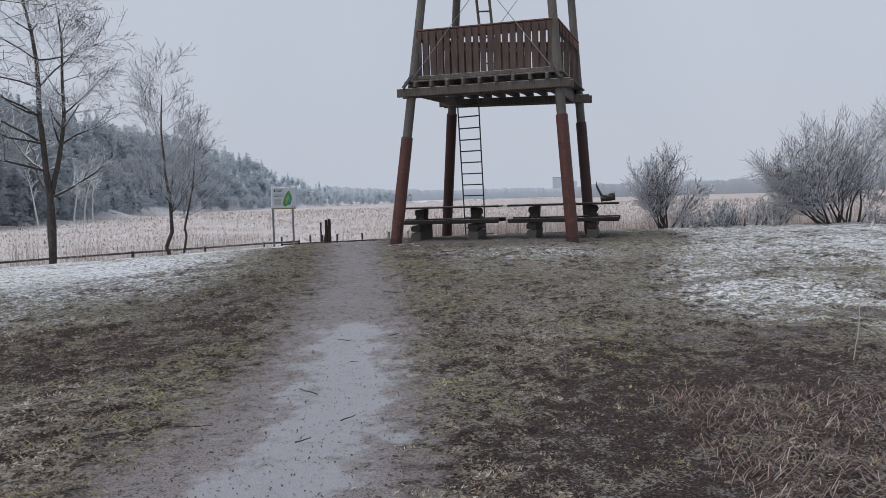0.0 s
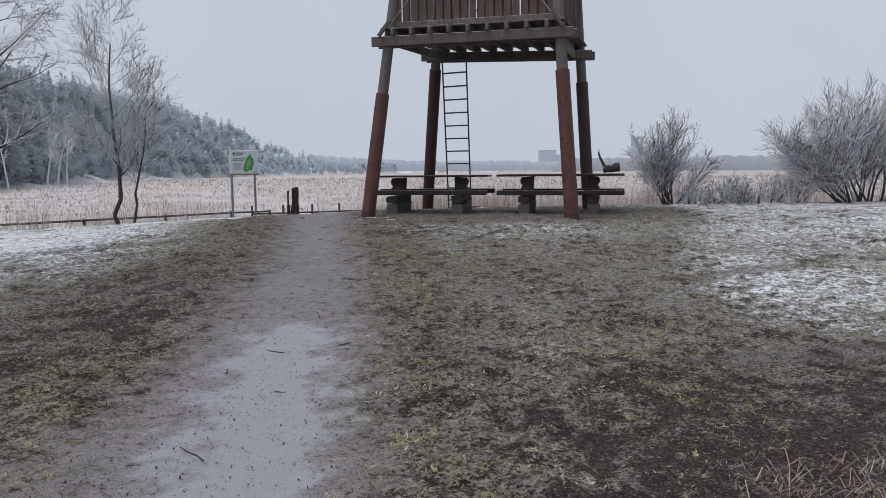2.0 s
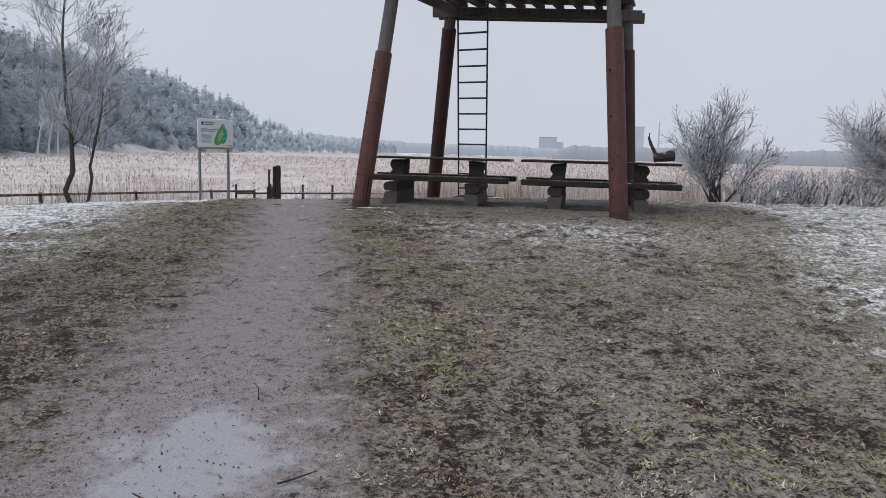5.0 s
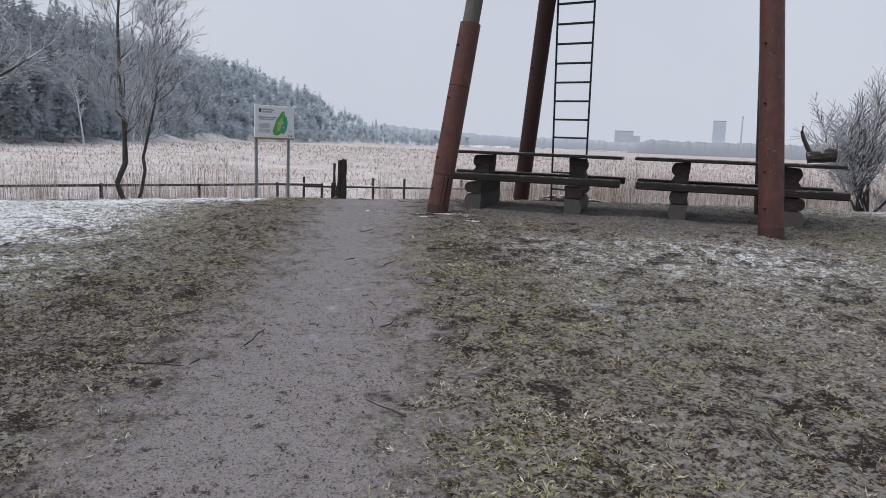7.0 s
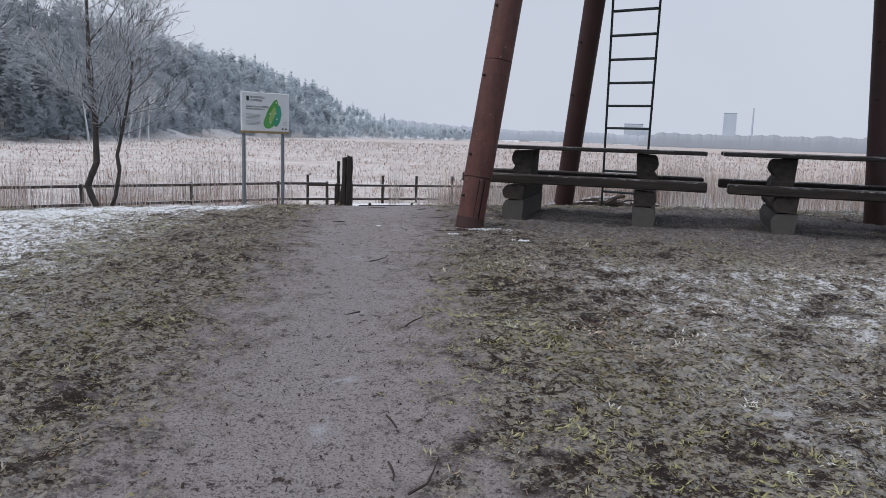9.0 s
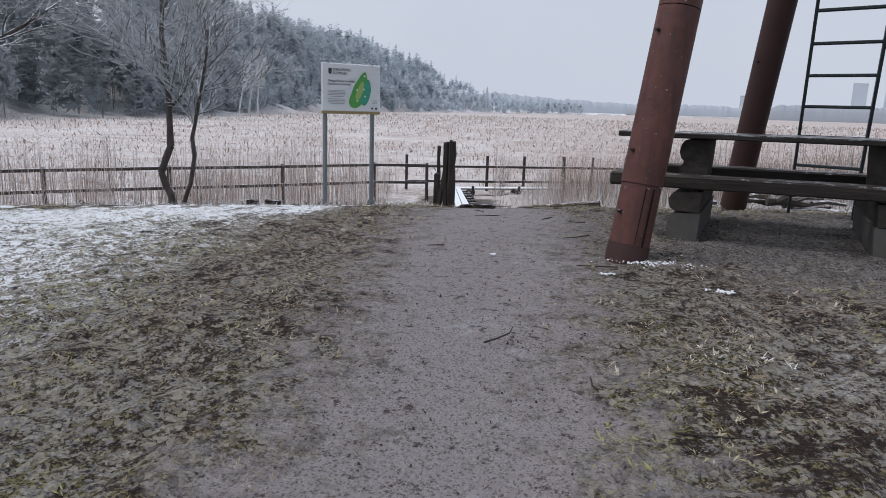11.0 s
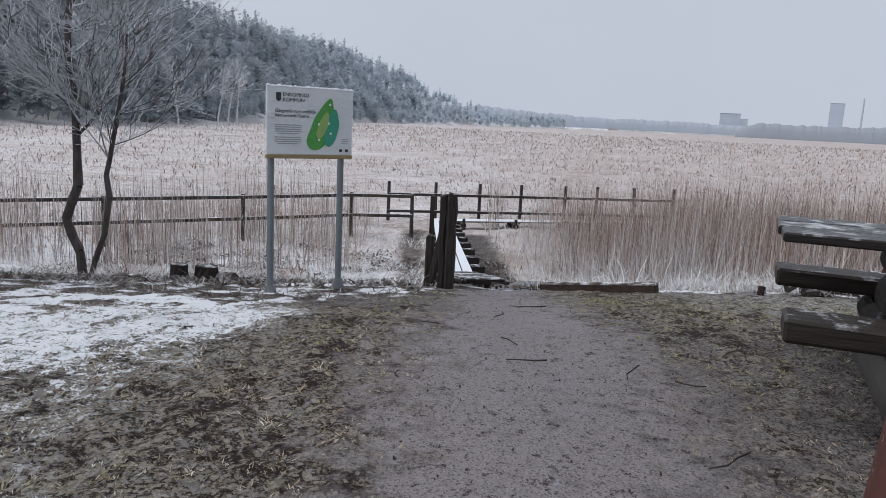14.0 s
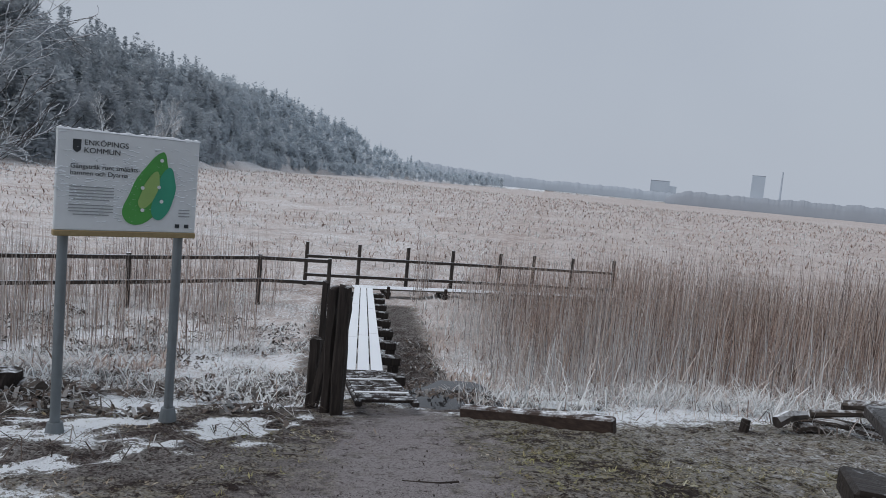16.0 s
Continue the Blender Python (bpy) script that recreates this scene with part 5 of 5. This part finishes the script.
def clumpy(rng, tall, low=0.2, wide=0.26, count=190, size=0.07, up=0.0):
    """A crown of many small leaf- or twig-clumps with an uneven outline."""
    u = rng.normal(size=(count, 3))
    u /= np.linalg.norm(u, axis=1, keepdims=True)
    rad = rng.random(count) ** 0.4
    lump = 0.7 + 0.5 * np.sin(u[:, 0] * 4 + rng.uniform(0, 6)) * np.cos(u[:, 2] * 5 + rng.uniform(0, 6))
    c = u * (rad * lump)[:, None] * [wide * tall, wide * tall, (1 - low) / 2 * tall] + [0, 0, tall * (1 + low) / 2]
    e = rng.normal(size=(count, 3, 3)) * size * tall * [1, 1, 0.6]
    e[:, 2, 2] += up * tall
    tris = c[:, None, :] + e
    h = tall * 0.6
    w = tall * 0.008
    stem = np.array([[(-w, 0, -1), (w, 0, -1), (0, 0, h)], [(0, -w, -1), (0, w, -1), (0, 0, h)]])
    return np.concatenate([tris, stem])


def build_woods():
    rng = np.random.default_rng(9)
    for band, (_, lo, hi, n, _, _, span) in enumerate(WOOD_BELTS):
        heaps = {"pine": [], "birch": []}
        many = (560, 460, 380, 300, 240, 200)[band]
        fine = (0.026, 0.029, 0.033, 0.037, 0.042, 0.047)[band]
        for _ in range(n):
            az = rng.uniform(lo, hi)
            edge = np.interp(az, EDGE_AZ, EDGE_R)
            back = rng.random() ** 1.3 * 85
            r = edge + back
            x, y = -2 + r * math.sin(radians(az)), 17 + r * math.cos(radians(az))
            tall = rng.uniform(*span)
            is_birch = rng.random() < (0.25, 0.35, 0.4, 0.5, 0.55, 0.6)[band] * (1.5 if back < 12 else 1.0)
            if is_birch:
                t = clumpy(rng, tall * (0.62 if back < 12 else 0.85), 0.1, 0.22, int(many * 0.85), fine, 0.045)
            elif rng.random() < 0.45:
                t = conifer(rng, tall * 1.08, many, fine)
            else:
                t = clumpy(rng, tall, 0.25, 0.17, many, fine)
            heaps["birch" if is_birch else "pine"].append(t + np.array([x, y, float(land(x, y)) - 0.2]))
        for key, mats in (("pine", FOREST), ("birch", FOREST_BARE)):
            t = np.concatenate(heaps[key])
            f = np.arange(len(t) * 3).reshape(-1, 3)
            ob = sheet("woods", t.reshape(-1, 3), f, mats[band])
            tagged(ob, "rimed pine wood on the hillside, its colour paled for distance haze" if key == "pine" else "frosted birch and alder wood along the marsh edge, its colour paled for haze", "woods", kind="stuff")


build_woods()
# Haze over the far woods and buildings is mixed into these flat colours.
HAZE = [plain_material("far_wood_hazed_grey_blue", (0.31, 0.34, 0.38), 0.9, 0, 0.15, 0.05, 0), plain_material("far_wood_hazed_pale", (0.37, 0.41, 0.46), 0.9, 0, 0.1, 0.05, 0), plain_material("far_building_hazed_pale", (0.50, 0.55, 0.61), 0.9, 0, 0.1, 0.05, 0)]


def far_wood(name, radius, az0, az1, elevations, mat, seed, label):
    """A distant belt of trees with an uneven crest, as a thick bank."""
    az = np.arange(az0, az1, 0.025)
    crest = value_noise(az, az * 0, 3.0, seed, 4) * 0.5 + value_noise(az, az * 0, 0.5, seed + 9, 2) * 0.5
    tall = radius * np.tan(np.radians(np.interp(az, elevations[0], elevations[1]))) * (0.72 + 0.5 * crest) + 2.5
    rows = []
    for r, h in ((radius, 0.0), (radius + 2, 0.62), (radius + 8, 0.9), (radius + 18, 1.0), (radius + 60, 1.0), (radius + 70, 0.0)):
        rows.append(np.stack([-2 + r * np.sin(np.radians(az)), 17 + r * np.cos(np.radians(az)), -1.6 + tall * h], 1))
    n = len(az)
    i = (np.arange(5)[:, None] * n + np.arange(n - 1)[None]).ravel()
    tagged(sheet(name, np.concatenate(rows), np.stack([i, i + 1, i + n + 1, i + n], 1), mat, shade=True), label, "woods", kind="stuff")


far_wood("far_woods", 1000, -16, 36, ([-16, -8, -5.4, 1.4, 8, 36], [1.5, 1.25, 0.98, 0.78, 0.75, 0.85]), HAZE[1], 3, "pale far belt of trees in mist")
far_wood("far_woods", 850, 9, 40, ([9, 10.5, 16, 21, 40], [0.4, 0.95, 1.0, 1.0, 1.2]), HAZE[0], 4, "far belt of trees across the marsh, painted haze-grey")


def far_building(az0, az1, top, radius, label, steps=()):
    az = radians((az0 + az1) / 2)
    wide = radius * (radians(az1) - radians(az0))
    tall = radius * math.tan(radians(top)) + 3
    ob = thing("apartment_building", pose(-2 + radius * math.sin(az), 17 + radius * math.cos(az), -1.3, 0, 0, -math.degrees(az)), label, "building")
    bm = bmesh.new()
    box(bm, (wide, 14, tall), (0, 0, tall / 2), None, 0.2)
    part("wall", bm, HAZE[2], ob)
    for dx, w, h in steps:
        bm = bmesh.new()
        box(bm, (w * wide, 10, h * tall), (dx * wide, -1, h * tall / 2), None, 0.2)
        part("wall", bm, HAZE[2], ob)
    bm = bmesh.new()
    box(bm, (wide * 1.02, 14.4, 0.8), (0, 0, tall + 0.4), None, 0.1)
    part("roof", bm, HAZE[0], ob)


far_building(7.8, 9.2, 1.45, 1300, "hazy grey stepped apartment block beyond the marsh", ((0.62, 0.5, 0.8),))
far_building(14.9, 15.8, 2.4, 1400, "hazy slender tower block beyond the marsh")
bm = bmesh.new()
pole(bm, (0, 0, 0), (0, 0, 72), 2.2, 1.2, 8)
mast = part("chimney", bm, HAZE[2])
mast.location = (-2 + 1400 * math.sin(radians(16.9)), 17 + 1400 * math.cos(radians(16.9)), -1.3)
tagged(mast, "hazy slim chimney beyond the marsh", "chimney")


# ---- small things ----
DEAD = wood_material("dark_dead_wood", (0.02, 0.016, 0.014), (0.08, 0.064, 0.055), 0.0, (5, 5, 2))
STALK = plain_material("frosted_stalk", (0.52, 0.49, 0.46), 0.8, 0, 0.5, 30, 0)
LOG = wood_material("snowy_grey_log", (0.05, 0.042, 0.037), (0.13, 0.108, 0.092), 0.4, (2, 8, 8))


def lay(x, y, dz=0.0):
    return Vector((x, y, float(land(x, y)) + dz))


def gnarled(name, points, r0, r1, material, label, category, seed, sides=9):
    """A bent round piece of wood through the points."""
    rnd = random.Random(seed)
    base = Vector(points[0])
    pts = [Vector(p) - base for p in points]
    loops = []
    bm = bmesh.new()
    for k, p in enumerate(pts):
        d = (pts[min(k + 1, len(pts) - 1)] - pts[max(k - 1, 0)]).normalized()
        turn = d.to_track_quat("Z", "Y").to_matrix()
        r = r0 + (r1 - r0) * k / (len(pts) - 1)
        loops.append([bm.verts.new(p + turn @ Vector((math.cos(6.2832 * i / sides), math.sin(6.2832 * i / sides), 0)) * r * rnd.uniform(0.82, 1.15)) for i in range(sides)])
    for a, b in zip(loops, loops[1:]):
        for i in range(sides):
            bm.faces.new((a[i], a[(i + 1) % sides], b[(i + 1) % sides], b[i]))
    bm.faces.new(list(reversed(loops[0])))
    bm.faces.new(loops[-1])
    ob = part(name, bm, material)
    ob.location = base
    return tagged(ob, label, category)


# driftwood log with an upright root, lying on the second table
driftwood = gnarled("driftwood", [(3.90, 18.47, 1.585), (3.98, 18.45, 1.60), (4.08, 18.42, 1.615), (4.18, 18.40, 1.635), (4.24, 18.39, 1.64)], 0.075, 0.115, LOG, "gnarled driftwood log lying on the picnic table", "log", 1)
root = gnarled("root", [(3.98, 18.46, 1.58), (3.91, 18.47, 1.70), (3.84, 18.48, 1.84), (3.80, 18.48, 1.94), (3.81, 18.48, 2.02)], 0.04, 0.016, LOG, "thin curved root standing up from the driftwood", "root", 2, 6)
root.parent = driftwood
root.location -= driftwood.location
del root["category"]
# stumps and cut logs by the bank
for k, (x, y, h, r) in enumerate(((-7.0, 22.75, 0.22, 0.10), (-6.62, 22.72, 0.20, 0.13), (-7.55, 23.6, 0.16, 0.11), (-0.46, 23.4, 0.10, 0.035), (-13.1, 20.9, 0.2, 0.09))):
    p = lay(x, y, -0.06)
    gnarled("stump", [p, p + Vector((0.01, 0, h * 0.5)), p + Vector((0.02, 0.01, h + 0.06))], r * 1.15, r, POST_WOOD, "dark sawn stump with snow around it", "stump", 30 + k, 10)
for k, (a, b, r) in enumerate((((-6.75, 22.95), (-6.2, 22.65), 0.075), ((-9.9, 23.0), (-9.3, 22.7), 0.07), ((-9.5, 23.1), (-8.9, 22.85), 0.06), ((-4.75, 23.6), (-4.2, 23.75), 0.06), ((-5.0, 23.9), (-4.45, 23.5), 0.05), ((-8.2, 23.2), (-7.7, 23.0), 0.06))):
    p, q = lay(*a, r * 0.6), lay(*b, r * 0.7)
    gnarled("cut_log", [p, p.lerp(q, 0.3) + Vector((0, 0, 0.01)), p.lerp(q, 0.7), q], r, r * 0.85, LOG, "short cut log lying on the snowy bank", "log", 40 + k)
# brushwood heap by the reeds
rnd = random.Random(77)
for k in range(16):
    x, y = 0.45 + rnd.uniform(-0.65, 0.9), 23.65 + rnd.uniform(-0.25, 0.4)
    a = rnd.uniform(-0.9, 0.9)
    ln = rnd.uniform(0.3, 0.9)
    p = lay(x, y, rnd.uniform(0.0, 0.22))
    q = p + Vector((math.cos(a) * ln, math.sin(a) * ln * 0.6, rnd.uniform(-0.05, 0.16)))
    r = rnd.uniform(0.015, 0.06) if k > 4 else rnd.uniform(0.05, 0.08)
    gnarled("dead_branch", [p, p.lerp(q, 0.4) + Vector((0, 0, 0.03)), q], r, r * 0.7, LOG if k % 3 else BARK, "dead snowy branch in a brushwood heap", "branch", 60 + k, 7)["group"] = "brushwood heap"
# twigs on the path
for k in range(34):
    y = rnd.uniform(4.2, 21.5)
    c = float(np.interp(y, LEFT_Y, LEFT_X) + np.interp(y, LEFT_Y, RIGHT_X)) / 2
    x = c + rnd.uniform(-0.9, 0.9)
    a = rnd.uniform(0, 6.28)
    ln = rnd.uniform(0.08, 0.34)
    p = lay(x, y, 0.004)
    pts = [p]
    for j in range(3):
        a += rnd.uniform(-0.5, 0.5)
        n = pts[-1] + Vector((math.cos(a), math.sin(a), 0)) * ln / 3
        pts.append(lay(n.x, n.y, 0.003))
    gnarled("twig", pts, 0.0055, 0.003, DEAD, "thin dark twig lying on the muddy path", "twig", 90 + k, 5)["group"] = "twigs on the path"


def build_litter():
    """Dark leaf crumbs, pale grains and straw, far too many to count."""
    rng = np.random.default_rng(12)
    n = 22000
    y = 2.0 + 20.5 * rng.random(n) ** 1.2
    x = -1.2 + rng.normal(0, 1.0, n) * (1.2 + 0.12 * y) + 2.0 * (y > 15) * (rng.random(n) < 0.5)
    keep = land(x, y) > 0.0
    x, y = x[keep], y[keep]
    n = len(x)
    path = covers(x, y)[0]
    z = land(x, y) + relief(x, y) * (1 - 0.82 * path) - 0.03 * path + 0.004
    blades("leaf_litter", x, y, z, rng.uniform(0.006, 0.022, n), rng.uniform(0.005, 0.013, n), rng.uniform(0.9, 1.6, n), rng.uniform(0, 6.28, n), np.zeros(n), LITTER, "dark crumbs of leaves and soil on the path", "litter")
    n = 9000
    x, y = 1.2 + 3.4 * rng.random(n), 2.0 + 4.2 * rng.random(n) ** 1.2
    keep = x > 1.4 + 0.5 * value_noise(x, y, 1.2, 31)
    x, y = x[keep], y[keep]
    n = len(x)
    z = land(x, y) + relief(x, y) + 0.025 * rng.random(n)
    blades("straw", x, y, z, rng.uniform(0.03, 0.22, n), rng.uniform(0.002, 0.0055, n), rng.uniform(1.35, 1.62, n), rng.normal(0.4, 1.3, n), 0.35 * rng.random(n), STRAW, "trampled dead stalks and straw lying on dark soil", "straw")


LITTER = blade_material("leaf_crumbs", [(0.03, 0.022, 0.018), (0.07, 0.052, 0.04), (0.022, 0.017, 0.015), (0.20, 0.175, 0.16)], 0.0)
STRAW = blade_material("dead_stalks", [(0.05, 0.03, 0.026), (0.14, 0.095, 0.08), (0.38, 0.29, 0.245), (0.10, 0.065, 0.056), (0.50, 0.41, 0.355)], 0.6)
build_litter()

# water in the ditch on both sides of the planks
for x, y, a, b in ((-3.05, 25.2, 0.62, 1.0), (-4.95, 24.9, 0.45, 0.55)):
    bm = bmesh.new()
    rnd2 = random.Random(int(x * 100))
    bm.faces.new([bm.verts.new((a * math.cos(6.2832 * i / 24) * rnd2.uniform(0.8, 1.1), b * math.sin(6.2832 * i / 24) * rnd2.uniform(0.8, 1.1), 0)) for i in range(24)])
    ob = part("ditch_water", bm, WATER)
    ob.location = (x, y, float(land(x, y)) - 0.09)
    tagged(ob, "still dark water in the ditch", "water", kind="structure")


def crumbs(name, at, spread, count, size, material, label, category, seed):
    """A loose heap of small lumps."""
    rnd = random.Random(seed)
    bm = bmesh.new()
    for _ in range(count):
        x, y = rnd.gauss(0, spread[0]), rnd.gauss(0, spread[1])
        s = rnd.uniform(0.4, 1.0) * size
        z = float(land(at[0] + x, at[1] + y)) - at[2] + s * 0.25
        made = bmesh.ops.create_icosphere(bm, subdivisions=1, radius=s, matrix=Matrix.Translation((x, y, z)) @ Matrix.Diagonal((rnd.uniform(0.7, 1.4), rnd.uniform(0.7, 1.4), rnd.uniform(0.35, 0.6), 1)))
        for v in made["verts"]:
            v.co += Vector((rnd.uniform(-1, 1), rnd.uniform(-1, 1), rnd.uniform(-1, 1))) * s * 0.2
    ob = part(name, bm, material)
    ob.location = at
    return tagged(ob, label, category, kind="stuff")


crumbs("snow_clump", tuple(lay(-1.0, 17.48)), (0.15, 0.055), 260, 0.008, SNOW_MAT, "crumbly snow at the foot of the tower leg", "snow", 5)
crumbs("snow_clump", tuple(lay(-1.33, 17.05)), (0.03, 0.012), 16, 0.012, SNOW_MAT, "small scrap of snow on the mud", "snow", 6)
crumbs("snow_clump", tuple(lay(-0.63, 16.85)), (0.04, 0.02), 26, 0.014, SNOW_MAT, "small scrap of snow on the mud", "snow", 7)
crumbs("snow_clump", tuple(lay(-2.1, 17.35)), (0.02, 0.01), 4, 0.018, SNOW_MAT, "small scrap of snow on the mud", "snow", 8)

# a frosted weed standing in the dark soil
rnd = random.Random(15)
stalk = []
p = Vector((0, 0, -0.02))
for k in range(7):
    q = p + Vector((rnd.uniform(-0.012, 0.012), rnd.uniform(-0.01, 0.01), 0.085))
    stalk.append((*p, *q, 0.005, 0.0045))
    if k > 2:
        for _ in range(3):
            e = q + Vector((rnd.uniform(-0.06, 0.06), rnd.uniform(-0.05, 0.05), rnd.uniform(0.01, 0.06)))
            stalk.append((*q, *e, 0.003, 0.0025))
    p = q
v, f = prisms(stalk, 5)
weed = sheet("weed", v, f, STALK)
weed.location = lay(3.95, 7.1)
tagged(weed, "tall dead weed stalk white with frost", "weed")
